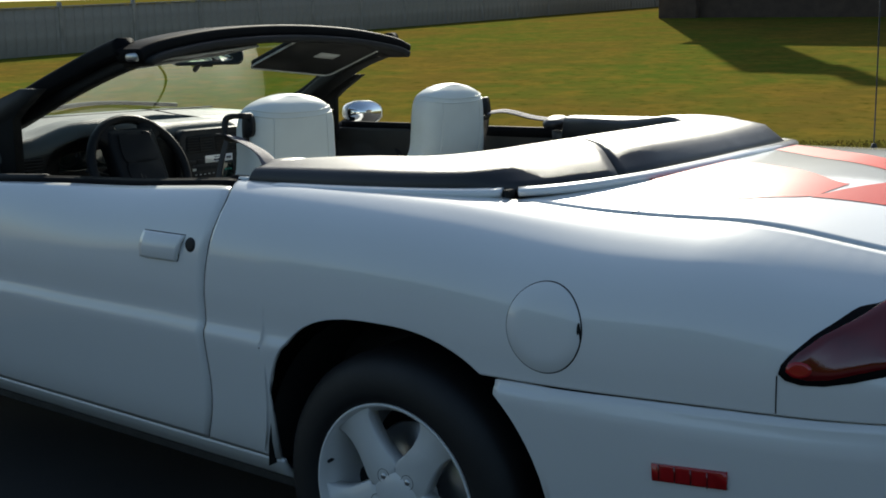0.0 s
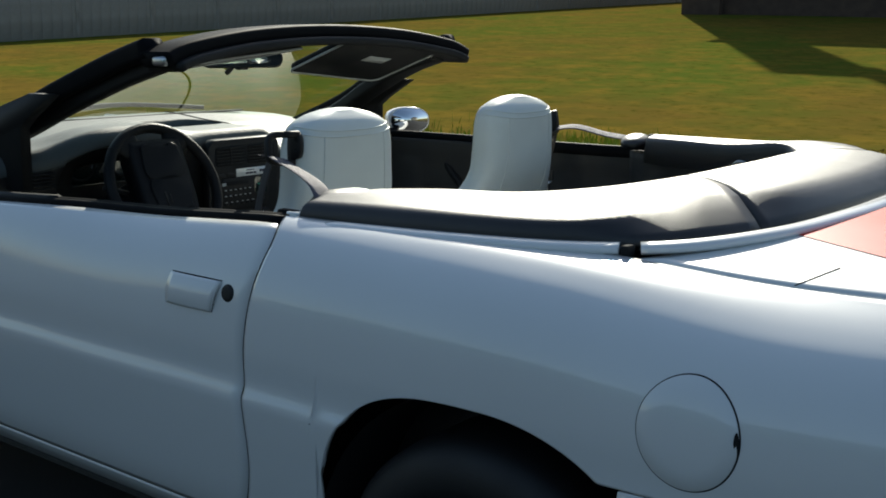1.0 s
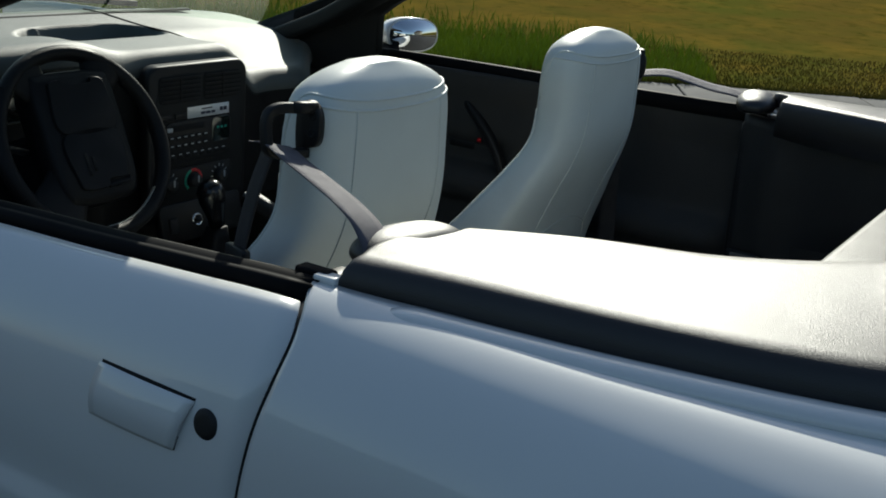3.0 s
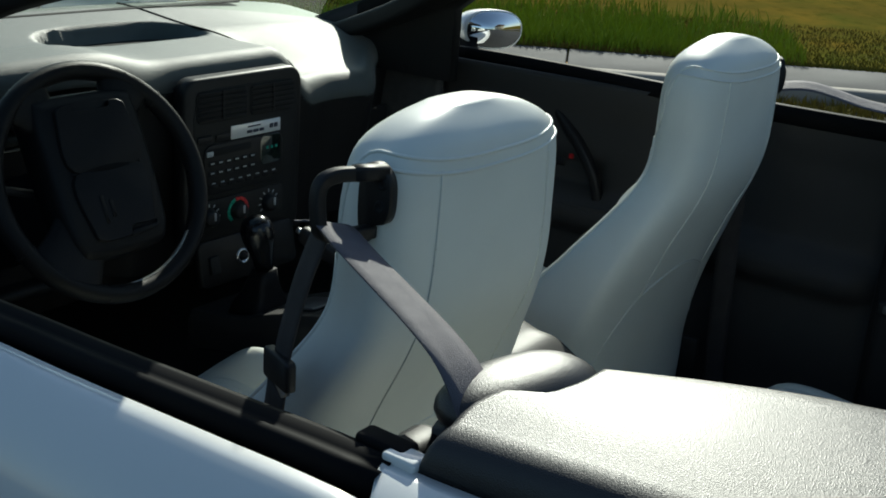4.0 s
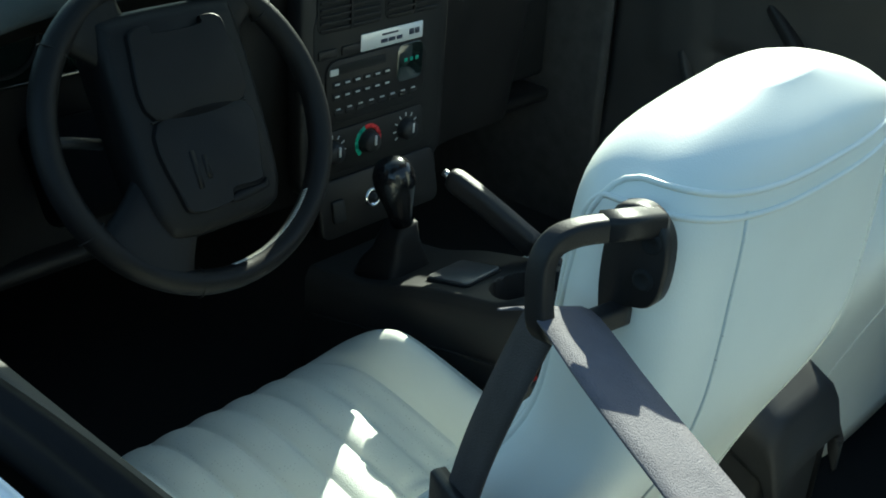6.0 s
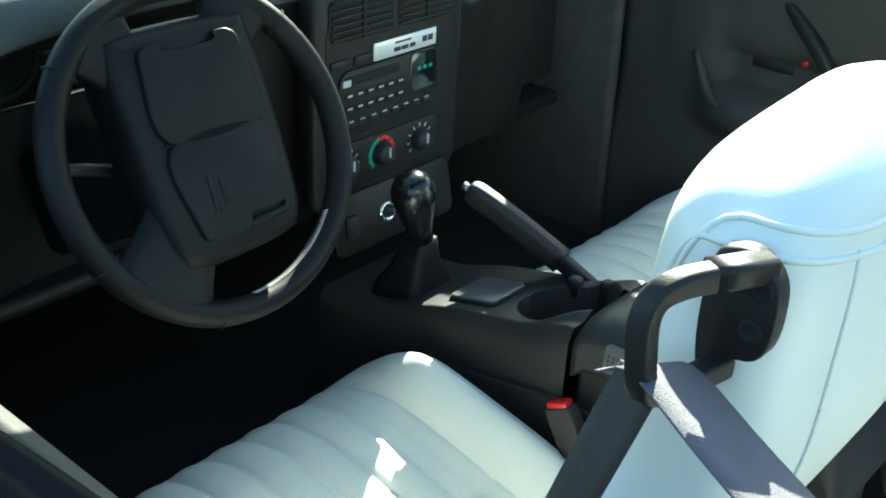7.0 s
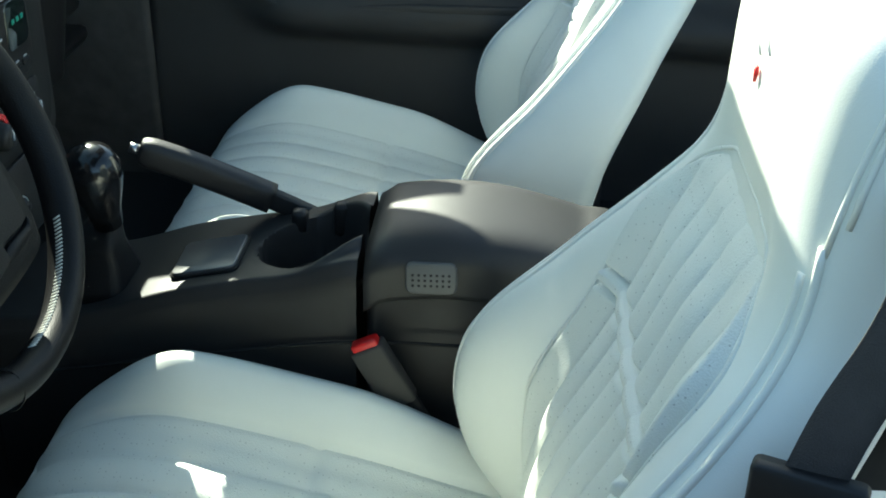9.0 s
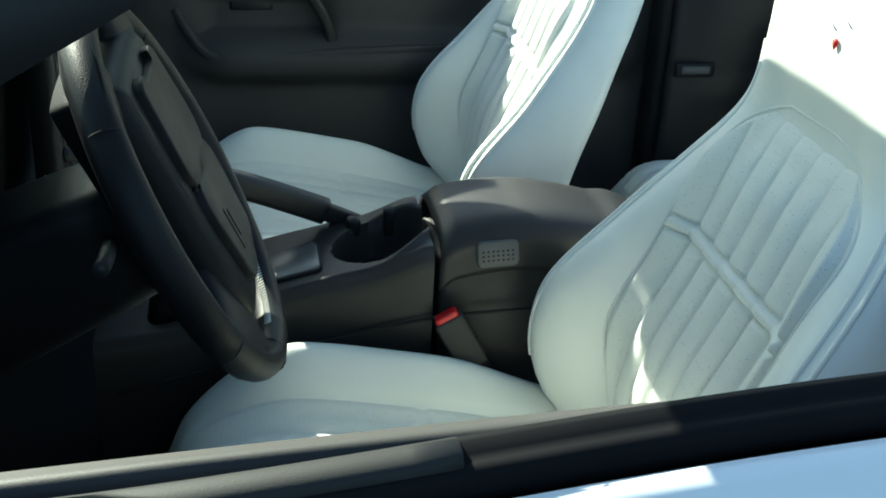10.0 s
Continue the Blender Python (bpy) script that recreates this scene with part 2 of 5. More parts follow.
def slab(outline, thick, m=Matrix(), bevel=0.0, bm=None):
    """A flat outline in the plane xy, thickened along z, with a bevelled top."""
    bm = bm or bmesh.new()
    cx = sum(p[0] for p in outline) / len(outline)
    cy = sum(p[1] for p in outline) / len(outline)
    rmax = max(math.hypot(p[0] - cx, p[1] - cy) for p in outline)
    k = 1 - bevel / rmax if bevel else 1
    rings = [[m @ Vector((x, y, 0)) for x, y in outline], [m @ Vector((x, y, thick - bevel)) for x, y in outline]]
    if bevel:
        rings.append([m @ Vector((cx + (x - cx) * lerp(1, k, 0.3), cy + (y - cy) * lerp(1, k, 0.3), thick - bevel * 0.3)) for x, y in outline])
        rings.append([m @ Vector((cx + (x - cx) * k, cy + (y - cy) * k, thick)) for x, y in outline])
    return loft(rings, True, bm)


def block(size, centre=(0, 0, 0), bevel=0.004, seg=2, m=None, bm=None):
    own = bmesh.new()
    bmesh.ops.create_cube(own, size=1.0)
    for v in own.verts:
        v.co = Vector((v.co.x * size[0], v.co.y * size[1], v.co.z * size[2]))
    if bevel:
        bmesh.ops.bevel(own, geom=own.edges[:], offset=bevel, segments=seg, profile=0.5, affect="EDGES")
    mm = Matrix.Translation(centre) if m is None else m
    own.transform(mm)
    if bm is None:
        return own
    me = bpy.data.meshes.new("tmp")
    own.to_mesh(me)
    own.free()
    bm.from_mesh(me)
    bpy.data.meshes.remove(me)
    return bm


def lathe(prof, n=32, m=Matrix(), bm=None, closed_prof=False):
    """(radius, height) pairs turned round z."""
    def ring(i):
        a = 2 * math.pi * i / n
        return [m @ Vector((r * math.cos(a), r * math.sin(a), h)) for r, h in prof]
    bm = bm or bmesh.new()
    vs = [[bm.verts.new(p) for p in ring(i)] for i in range(n)]
    for i in range(n):
        a, b = vs[i], vs[(i + 1) % n]
        for k in range(len(prof) - 1 + (1 if closed_prof else 0)):
            k2 = (k + 1) % len(prof)
            bm.faces.new((a[k], b[k], b[k2], a[k2]))
    bmesh.ops.remove_doubles(bm, verts=bm.verts, dist=1e-5)
    return bm


def to(x, y, z, xa, ya):
    """A matrix whose x and y axes lie along xa and ya, at a place."""
    xa, ya = Vector(xa).normalized(), Vector(ya)
    za = xa.cross(ya).normalized()
    ya = za.cross(xa)
    m = Matrix((xa, ya, za)).transposed().to_4x4()
    m.translation = (x, y, z)
    return m

# ---------------------------------------------------------------- street and garden
G = -0.075                                   # the road under the wheels
KERB_N = Vector((-0.5, 0.866, 0))              # away from the street
KERB_D = Vector((0.866, 0.5, 0))               # along the kerb


def place(c, s, z=0.0):
    """c metres from the origin towards the garden, s along the kerb."""
    return KERB_N * c + KERB_D * s + Vector((0, 0, z))


def lawn_z(x, y):
    c = -0.5 * x + 0.866 * y
    return 0.045 + 0.065 * max(0.0, c - 7.8)


bm, _ = grid(lambda u, v: place(lerp(-45, 6.75, v), lerp(-60, 70, u), G), 20, 12)
tagged(part("road", bm, ASPHALT), "dark worn asphalt under the parked car", "road", kind="structure")
bm = sweep([place(6.83, s, 0) for s in (-60, -10, 0, 10, 20, 70)], [(0.09, -0.2), (0.09, G + 0.09), (0.06, G + 0.12), (-0.07, G + 0.12), (-0.07, -0.2)])
tagged(part("kerb", bm, CONCRETE), "pale concrete kerb edging the street", "kerb", kind="structure")
path = tagged(new("pavement"), "grey concrete pavement slabs with dark joints", "pavement", kind="structure")
slab_mesh = None
for k in range(44):
    bm = block((0.88, 1.485, 0.10), (0, 0, -0.05), 0.010)
    if slab_mesh is None:
        ob = part("paving_slab", bm, PAVING, path)
        slab_mesh = ob.data
    else:
        bm.free()
        ob = new("paving_slab", slab_mesh)
        ob.parent = path
    q = place(7.36, -14 + 1.5 * k, G + 0.105 + random.uniform(-0.006, 0.006))
    ob.matrix_basis = Matrix.Translation(q) @ Matrix.Rotation(math.atan2(KERB_N.y, KERB_N.x), 4, "Z")


def lawn_pt(u, v):
    c = 7.80 + 130 * v ** 2
    s = lerp(-110, 120, u)
    p = place(c, s)
    p.z = lawn_z(p.x, p.y)
    if v == 0:
        p.z = G
    return p


bm, _ = grid(lawn_pt, 90, 70)
tagged(part("ground", bm, SOIL), "dry brown and green lawn rising behind the pavement", "lawn", kind="structure")


def blades(name, spots, hmin, hmax, width, material, label):
    """Many thin grass blades in one mesh."""
    v, f = [], []
    for x, y, z in spots:
        a, lean, h = random.uniform(0, 6.28), random.uniform(0.1, 0.6), random.uniform(hmin, hmax)
        b = random.uniform(0, 6.28)
        dx, dy = math.cos(a) * width / 2, math.sin(a) * width / 2
        lx, ly = math.cos(b) * lean * h, math.sin(b) * lean * h
        n = len(v)
        v += [(x - dx, y - dy, z), (x + dx, y + dy, z), (x + dx * 0.7 + lx * 0.4, y + dy * 0.7 + ly * 0.4, z + h * 0.6), (x - dx * 0.7 + lx * 0.4, y - dy * 0.7 + ly * 0.4, z + h * 0.6), (x + lx, y + ly, z + h)]
        f += [(n, n + 1, n + 2, n + 3), (n + 3, n + 2, n + 4)]
    me = bpy.data.meshes.new(name)
    me.from_pydata(v, [], f)
    me.materials.append(material)
    return tagged(new(name, me), label, "grass", kind="stuff")


def grass_mat(name, a, b):
    m = mat(name, a, 0.7, vary=0.5, vscale=0.5, mix=b, spec=0.1)
    bs = m.node_tree.nodes["Principled BSDF"]
    bs.inputs["Transmission Weight"].default_value = 0.0
    bs.inputs["Subsurface Weight"].default_value = 0.15
    bs.inputs["Subsurface Radius"].default_value = (0.01, 0.01, 0.004)
    return m


GREENGRASS = grass_mat("fresh green grass", (0.17, 0.24, 0.018), (0.26, 0.31, 0.03))
DRYGRASS = grass_mat("dry lawn grass", (0.22, 0.150, 0.036), (0.17, 0.15, 0.026))
spots = []
for _ in range(26000):
    c, s = 7.80 + abs(random.gauss(0, 0.9)), random.uniform(-9, -0.4) if random.random() < 0.93 else random.uniform(-0.5, 0.6)
    p = place(c, s)
    if noise.noise((p.x * 0.6, p.y * 0.6, 0)) > -0.25 - 0.3 * (c < 8.25):
        spots.append((p.x, p.y, lawn_z(p.x, p.y) - 0.01))
blades("verge_grass", spots, 0.05, 0.17, 0.012, GREENGRASS, "long bright green grass along the pavement")
spots = []
for _ in range(52000):
    c, s = 7.80 + 1.6 * random.random() ** 1.5, random.uniform(-6, 9)
    p = place(c, s)
    spots.append((p.x, p.y, lawn_z(p.x, p.y) - 0.01))
blades("lawn_grass", spots, 0.015, 0.045, 0.010, DRYGRASS, "short dry lawn grass")
spots = []
for _ in range(30000):
    c, s = 6.74 - abs(random.gauss(0, 0.40)), random.uniform(-10, 14)
    if noise.noise((s * 0.8, c * 2, 0)) > -0.5:
        p = place(c, s)
        spots.append((p.x, p.y, G))
blades("kerb_weeds", spots, 0.02, 0.10, 0.010, DRYGRASS, "tufts of weeds at the foot of the kerb")

# board fence along the side of the garden
fence = thing("fence", "grey weathered board fence along the lawn", "fence")
F0, F1 = Vector((-26.5, 6.0, 0)), Vector((-24.0, 60.0, 0))
length = (F1 - F0).length
fd = (F1 - F0) / length
fang = math.atan2(fd.y, fd.x)
board_mesh = None
step = 0.30
for k in range(int(length / step)):
    p = F0 + fd * (k * step)
    h = 1.30
    if k > 150:
        continue
    if board_mesh is None:
        ob = part("board", block((step - 0.003, 0.022, h), (0, 0, h / 2), 0.004, 1), FENCEWOOD, fence)
        board_mesh = ob.data
    else:
        ob = new("board", board_mesh)
        ob.parent = fence
    ob.matrix_basis = Matrix.Translation((p.x, p.y, lawn_z(p.x, p.y) - 0.03 + random.uniform(-0.012, 0.012))) @ Matrix.Rotation(fang, 4, "Z")
bm = bmesh.new()
for k in range(151, int(length / step)):
    p = F0 + fd * (k * step)
    block((step - 0.003, 0.022, 1.30), m=Matrix.Translation((p.x, p.y, lawn_z(p.x, p.y) + 0.62)) @ Matrix.Rotation(fang, 4, "Z"), bevel=0, bm=bm)
part("distant_fencing", bm, FENCEWOOD, fence)
for k in range(int(length / 2.4)):
    p = F0 + fd * (k * 2.4)
    part("post", block((0.10, 0.10, 1.46), m=Matrix.Translation((p.x, p.y, lawn_z(p.x, p.y) + 0.69)) @ Matrix.Rotation(fang, 4, "Z"), bevel=0.01), FENCEWOOD, fence)
for z in (1.29,):
    pts = [F0 + fd * s for s in [length * i / 40 for i in range(41)]]
    part("cap_rail", sweep([Vector((p.x, p.y, lawn_z(p.x, p.y) + z)) for p in pts], rrect(0.05, 0.02, 0.005, 2)), FENCEWOOD, fence)

# neighbouring house that shades the top of the lawn
WALLDARK = mat("brown brick", (0.075, 0.05, 0.038), 0.85, vary=0.35, vscale=3, bump=0.5, bscale=20)
ROOFTILE = mat("brown roof tile", (0.12, 0.075, 0.055), 0.8, vary=0.3, vscale=4, bump=0.5, bscale=12)
CREAM = mat("cream render", (0.66, 0.58, 0.44), 0.85, vary=0.12, vscale=2, bump=0.3, bscale=40)
PANE = mat("dark window pane", (0.03, 0.035, 0.04), 0.08, coat=0.5)


def house(name, label, corner, ang, w, d, h, roof, zb, wall_mat, windows, chimney=0.0):
    hs = thing(name, label, "house")
    m = Matrix.Translation((corner[0], corner[1], zb)) @ Matrix.Rotation(radians(ang), 4, "Z")
    part("wall", block((w, d, h), m=m @ Matrix.Translation((w / 2, d / 2, h / 2)), bevel=0.02), wall_mat, hs)
    o = 0.45
    rings = [[m @ Vector(p) for p in ((-o, -o, h - 0.05), (-o, d + o, h - 0.05), (-o, d + o, h + 0.08), (-o, d / 2, h + roof), (-o, -o, h + 0.08))],
             [m @ Vector(p) for p in ((w + o, -o, h - 0.05), (w + o, d + o, h - 0.05), (w + o, d + o, h + 0.08), (w + o, d / 2, h + roof), (w + o, -o, h + 0.08))]]
    part("roof", loft(rings), ROOFTILE, hs, smooth=False)
    if chimney:
        ch = part("chimney", block((1.5, 1.3, chimney + 0.6), m=m @ Matrix.Translation((0.72, 0.25, chimney / 2 - 0.3)), bevel=0.03), wall_mat, hs, "brick chimney stack")
        part("chimney_pot", block((0.55, 0.5, 1.9), m=m @ Matrix.Translation((1.62, 0.25, chimney + 0.3)), bevel=0.05), wall_mat, ch)
    for wx, wz, ww, wh, sidep in windows:
        q = m @ (Matrix.Translation((wx, -0.02, wz)) if sidep == 0 else Matrix.Translation((-0.02, wx, wz)) @ Matrix.Rotation(radians(-90), 4, "Z"))
        fr = part("window_frame", block((ww + 0.14, 0.08, wh + 0.14), m=q, bevel=0.01), CREAM, hs)
        part("pane", block((ww, 0.10, wh), m=q, bevel=0.005), PANE, fr)
    return hs


house("neighbour_house", "tall brown brick house, its near side in shade", (-18.4, 37.4), 6, 26, 10, 8.4, 2.3, 2.0, WALLDARK, [(4.0, 3.0, 1.4, 1.2, 0), (9.0, 3.0, 1.4, 1.2, 0), (4.0, 1.5, 1.6, 1.3, 1)], 12.6)
house("cream_house", "cream rendered house across the lawn with white-framed windows", (13, 9), 20, 9, 12, 4.6, 2.4, 0.4, CREAM, [(3.0, 1.5, 1.3, 1.3, 1), (7.0, 1.5, 1.3, 1.3, 1), (3.0, 3.6, 1.3, 1.1, 1), (7.0, 3.6, 1.3, 1.1, 1), (2.0, 1.5, 1.3, 1.3, 0)])

# clipped evergreen hedge added unseen across the street, behind the camera, blocking low sky
HEDGE = mat("dark evergreen leaves", (0.030, 0.055, 0.014), 0.75, vary=0.5, vscale=0.8, mix=(0.045, 0.075, 0.020), spec=0.15)
v, f = [], []
for _ in range(30000):
    sk = random.uniform(-45, 45)
    top = 3.3 + 0.5 * noise.noise((sk * 0.18, 1, 0)) + 0.3 * noise.noise((sk * 0.9, 4, 0))
    up = random.random()
    depth = random.uniform(0, 1.6) if up > 0.9 else random.gauss(0, 0.10)
    p = place(-12.0 - depth + 0.35 * noise.noise((sk * 0.4, up * 4, 7)), sk, G + top * (up if up < 0.9 else random.uniform(0.93, 1.0)))
    a, b, r = random.uniform(0, 6.28), random.uniform(-1.0, 1.0), random.uniform(0.12, 0.26)
    ex = Vector((math.cos(a) * math.cos(b), math.sin(a) * math.cos(b), math.sin(b))) * r
    ey = ex.cross(Vector((0.3, 0.5, 0.8))).normalized() * r * 0.6
    n = len(v)
    v += [p - ex, p + ey, p + ex, p - ey]
    f.append((n, n + 1, n + 2, n + 3))
for k in range(60):
    sk = lerp(-45, 45, k / 59)
    top = 2.9 + 0.5 * noise.noise((sk * 0.18, 1, 0))
    v += [place(-12.35, sk, G), place(-12.35, sk, G + top), place(-13.6, sk, G + top), place(-13.6, sk, G)]
n0 = len(v) - 240
for k in range(59):
    for e in range(3):
        a = n0 + 4 * k + e
        f.append((a, a + 1, a + 5, a + 4))
me = bpy.data.meshes.new("hedge")
me.from_pydata(v, [], f)
me.materials.append(HEDGE)
tagged(new("hedge", me), "unseen dark hedge added across the street to block low sky", "hedge", kind="stuff")

# ---------------------------------------------------------------- the car's body
# x runs from the nose to the tail, y from the driver's to the passenger's side
car = thing("convertible_car", "white two-door convertible with orange stripes, roof folded, parked on the street", "car")
AXLE, WZ, WR = -0.49, 0.250, 0.325          # rear wheel
BASE = 2.56
top_z = curve_at([(-3.95, 0.62), (-3.6, 0.72), (-3.0, 0.80), (-2.3, 0.85), (-2.05, 0.864), (-1.75, 0.876), (-1.44, 0.884), (-1.2, 0.898), (-1.06, 0.906), (-0.95, 0.904), (-0.27, 0.906), (0.62, 0.86)])
END_Y = curve_at([(-1.06, 0.796), (-0.95, 0.785), (-0.87, 0.772), (-0.72, 0.758), (-0.56, 0.735), (-0.40, 0.716), (-0.30, 0.716), (-0.10, 0.722), (0.6, 0.722)])
END_Z = curve_at([(-1.06, 0.9065), (-0.95, 0.905), (-0.72, 0.904), (-0.50, 0.906), (-0.36, 0.906), (-0.30, 0.903)])
SECT = [(0.850, 0.20), (0.884, 0.245), (0.909, 0.31), (0.927, 0.42), (0.940, 0.545), (0.938, 0.562), (0.930, 0.576), (0.932, 0.66)]


def width_at(x):
    k = 1.0
    if x > -0.2:
        k -= 0.105 * ((x + 0.2) / 0.82) ** 2
    if x > 0.35:
        k -= 0.05 * ((x - 0.35) / 0.25) ** 2
    if x < -2.6:
        k -= 0.10 * ((-2.6 - x) / 1.3) ** 2
    return k


def belt_out(x):
    """How far the belt line stands out towards the front of the door."""
    return 0.042 * ss(-1.45, -2.05, x)


def deck_z(x, y):
    q = abs(y / 0.75) ** 2.8
    return 0.938 - (0.042 + 0.016 * ss(-0.45, 0.0, x)) * q - 0.09 * ss(0.15, 0.75, x)


def far_lift(x):
    """How much higher the passenger's belt line stands, as the car leans on its springs."""
    return curve_at([(-2.2, 0.058), (-1.9, 0.046), (-1.44, 0.034), (-1.1, 0.016), (-0.8, 0.014), (-0.35, 0.0)])(x)


def section(x):
    """The flank's half section: crisp at the belt line, rounder beside the boot lid."""
    t, k, e = top_z(x), width_at(x), belt_out(x)
    y = END_Y(x)
    belt = [(0.926, t - 0.155), (0.913 + 0.12 * e, t - 0.105), (0.893 + 0.32 * e, t - 0.065), (0.862 + 0.62 * e, t - 0.030), (0.830 + 0.9 * e, t - 0.010), (0.800 + e, t), (y + e, max(t + 0.0005, END_Z(x)) if x < -1.0 else END_Z(x))]
    z = deck_z(x, y * k) - 0.001
    tail = [(0.926, z - 0.165), (0.914, z - 0.128), (0.893, z - 0.094), (0.862, z - 0.064), (0.821, z - 0.040), (0.775, z - 0.019), (y, z)]
    r = ss(-1.0, 0.10, x)
    up = [(lerp(a[0], b[0], r), lerp(a[1], b[1], r)) for a, b in zip(belt, tail)]
    low = [(y, z) for y, z in SECT if z < up[0][1] - 0.012]
    return [(y * k, z) for y, z in low + up]


@functools.lru_cache(maxsize=None)
def girth_table(k):
    """The flank's section at k millimetres, finely sampled."""
    pts = section(k / 1000)
    d = [0.0]
    for a, b in zip(pts, pts[1:]):
        d.append(d[-1] + math.hypot(b[0] - a[0], b[1] - a[1]))
    fy = curve_at(list(zip(d, [p[0] for p in pts])))
    fz = curve_at(list(zip(d, [p[1] for p in pts])))
    return [(fy(d[-1] * i / 100), fz(d[-1] * i / 100)) for i in range(101)]


def side(x, s):
    """The left flank at x and the fraction s of its girth from sill to shoulder."""
    t = girth_table(round(x * 1000))
    s = min(1, max(0, s)) * 100
    i = min(int(s), 99)
    return Vector((x, -lerp(t[i][0], t[i + 1][0], s - i), lerp(t[i][1], t[i + 1][1], s - i)))


def girth(x, z):
    """The fraction of the girth at height z."""
    t = girth_table(round(x * 1000))
    for i in range(100):
        if t[i + 1][1] >= z:
            return (i + max(0.0, (z - t[i][1]) / max(1e-6, t[i + 1][1] - t[i][1]))) / 100
    return 1.0


gap_x = curve_at([(0.20, -1.120), (0.245, -1.105), (0.33, -1.058), (0.42, -1.036), (0.567, -1.038), (0.672, -1.034), (0.784, -1.016), (0.83, -1.008), (0.865, -1.008), (0.885, -1.018), (0.898, -1.032), (0.906, -1.046)])
ARCH_X, ARCH_Z, ARCH_H = -0.470, 0.250, 0.400


def arch_low(x, cx=ARCH_X):
    d, e = ((x - cx) / 0.385, 2.2) if x > cx else ((cx - x) / 0.375, 3.0)
    return ARCH_Z + ARCH_H * (1 - d**e) ** (1 / e) if d < 1 else -1.0


def mirror_y(ob):
    """The same part on the passenger's side."""
    c = ob.copy()
    c.data = ob.data.copy()
    c.data.transform(Matrix.Diagonal((1, -1, 1, 1)))
    c.data.flip_normals()
    scene.collection.objects.link(c)
    c.parent = ob.parent
    return c


def flank(name, x0, x1, lo, hi, nu, nv, cx=None, foot=None):
    """A panel of the flank between two edges x0(z), x1(z) and two heights lo(x), hi(x); None: sill or shoulder."""
    rows = []
    for i in range(nu):
        u = i / (nu - 1)
        row = []
        for j in range(nv):
            v = j / (nv - 1)
            z = 0.6
            for _ in range(4):
                x = lerp(x0(z), x1(z), u)
                a = 0.0 if lo is None else girth(x, lo(x))
                b = 1.0 if hi is None else girth(x, hi(x))
                s = lerp(a, b, v)
                if cx is not None:  # the lower rows give way to the arch
                    al = max(arch_low(x, cx), foot(x) if foot and x > cx else -1)
                    if al > 0:
                        g = max(a, min(b, girth(x, al)))
                        s = s + (g - a) * (1 - v) ** 1.6 if foot else lerp(g, b, v)
                p = side(x, s)
                z = p.z
            row.append(p)
        rows.append(row)
    bm = bmesh.new()
    vs = [[bm.verts.new(p) for p in r] for r in rows]
    for a, b in zip(vs, vs[1:]):
        for j in range(nv - 1):
            bm.faces.new((a[j], b[j], b[j + 1], a[j + 1]))
    ob = part(name, bm, PAINT, car)
    solid(ob, 0.012)
    return ob


door = flank("driver_door", lambda z: -2.20 - 0.02 * z, lambda z: gap_x(z) - 0.0032, lambda x: 0.262, lambda x: top_z(x) - 0.012, 40, 46)
door["label"] = "white driver door with a flush white handle"
door_r = mirror_y(door)
door_r.name = "passenger_door"


def lift_belt(ob):
    for v in ob.data.vertices:
        v.co.z += far_lift(v.co.x) * ss(0.50, 0.86, v.co.z)


lift_belt(door_r)
sill = flank("sill", lambda z: -2.65, lambda z: -0.838, None, lambda x: 0.257, 30, 10)
mirror_y(sill)
seam = curve_at([(-0.30, 0.580), (-0.05, 0.586), (0.175, 0.594), (0.36, 0.598), (0.60, 0.602)])
quarter = flank("rear_quarter_panel", lambda z: gap_x(z) + 0.0032, lambda z: 0.60, lambda x: 0.262, None, 260, 60, ARCH_X, lambda x: seam(x) + 0.002)
quarter_r = mirror_y(quarter)
lift_belt(quarter_r)
fender = flank("front_fender", lambda z: -3.85, lambda z: -2.206 - 0.02 * z, None, None, 90, 40, AXLE - BASE + 0.03)
mirror_y(fender)
bumper_side = flank("rear_bumper_side", lambda z: -0.20, lambda z: 0.60, lambda x: 0.205, lambda x: seam(x) - 0.002, 60, 26, ARCH_X)
mirror_y(bumper_side)


# door handle, lock, fuel flap, side marker
def on_flank(x, z, out=0.0):
    p = side(x, girth(x, z))
    return Vector((p.x, p.y - out, p.z))


# dark rubber strip in the door's rear gap, added to give the gap its shade
rows = []
for i in range(61):
    z = lerp(0.266, 0.893, i / 60)
    rows.append([on_flank(gap_x(z) - 0.0030, z, -0.0030), on_flank(gap_x(z) + 0.0030, z, -0.0030), on_flank(gap_x(z) + 0.0030, z, -0.009), on_flank(gap_x(z) - 0.0030, z, -0.009)])
gap_seal = part("door_seal", loft(rows), UNDER, car, "black rubber strip added for the shade in the door gap")
mirror_y(gap_seal)


def flank_patch(outline, out, thick, name, material, parent, label="", rings=3):
    """A shape in (x, z) laid on the flank, standing out from it."""
    bm = bmesh.new()
    cx = sum(p[0] for p in outline) / len(outline)
    cz = sum(p[1] for p in outline) / len(outline)
    rows = [[on_flank(x, z, out - thick) for x, z in outline], [on_flank(x, z, out - 0.0012) for x, z in outline]]
    for k in (0.985, 0.66, 0.33):
        rows.append([on_flank(lerp(cx, x, k), lerp(cz, z, k), out) for x, z in outline])
    loft(rows, True, bm)
    return part(name, bm, material, parent, label)


def handle_shape(g):
    return [(-1.270 - g, 0.716 - g), (-1.128 + g, 0.716 - g), (-1.104 + g, 0.782 + g), (-1.262 - g, 0.782 + g)]


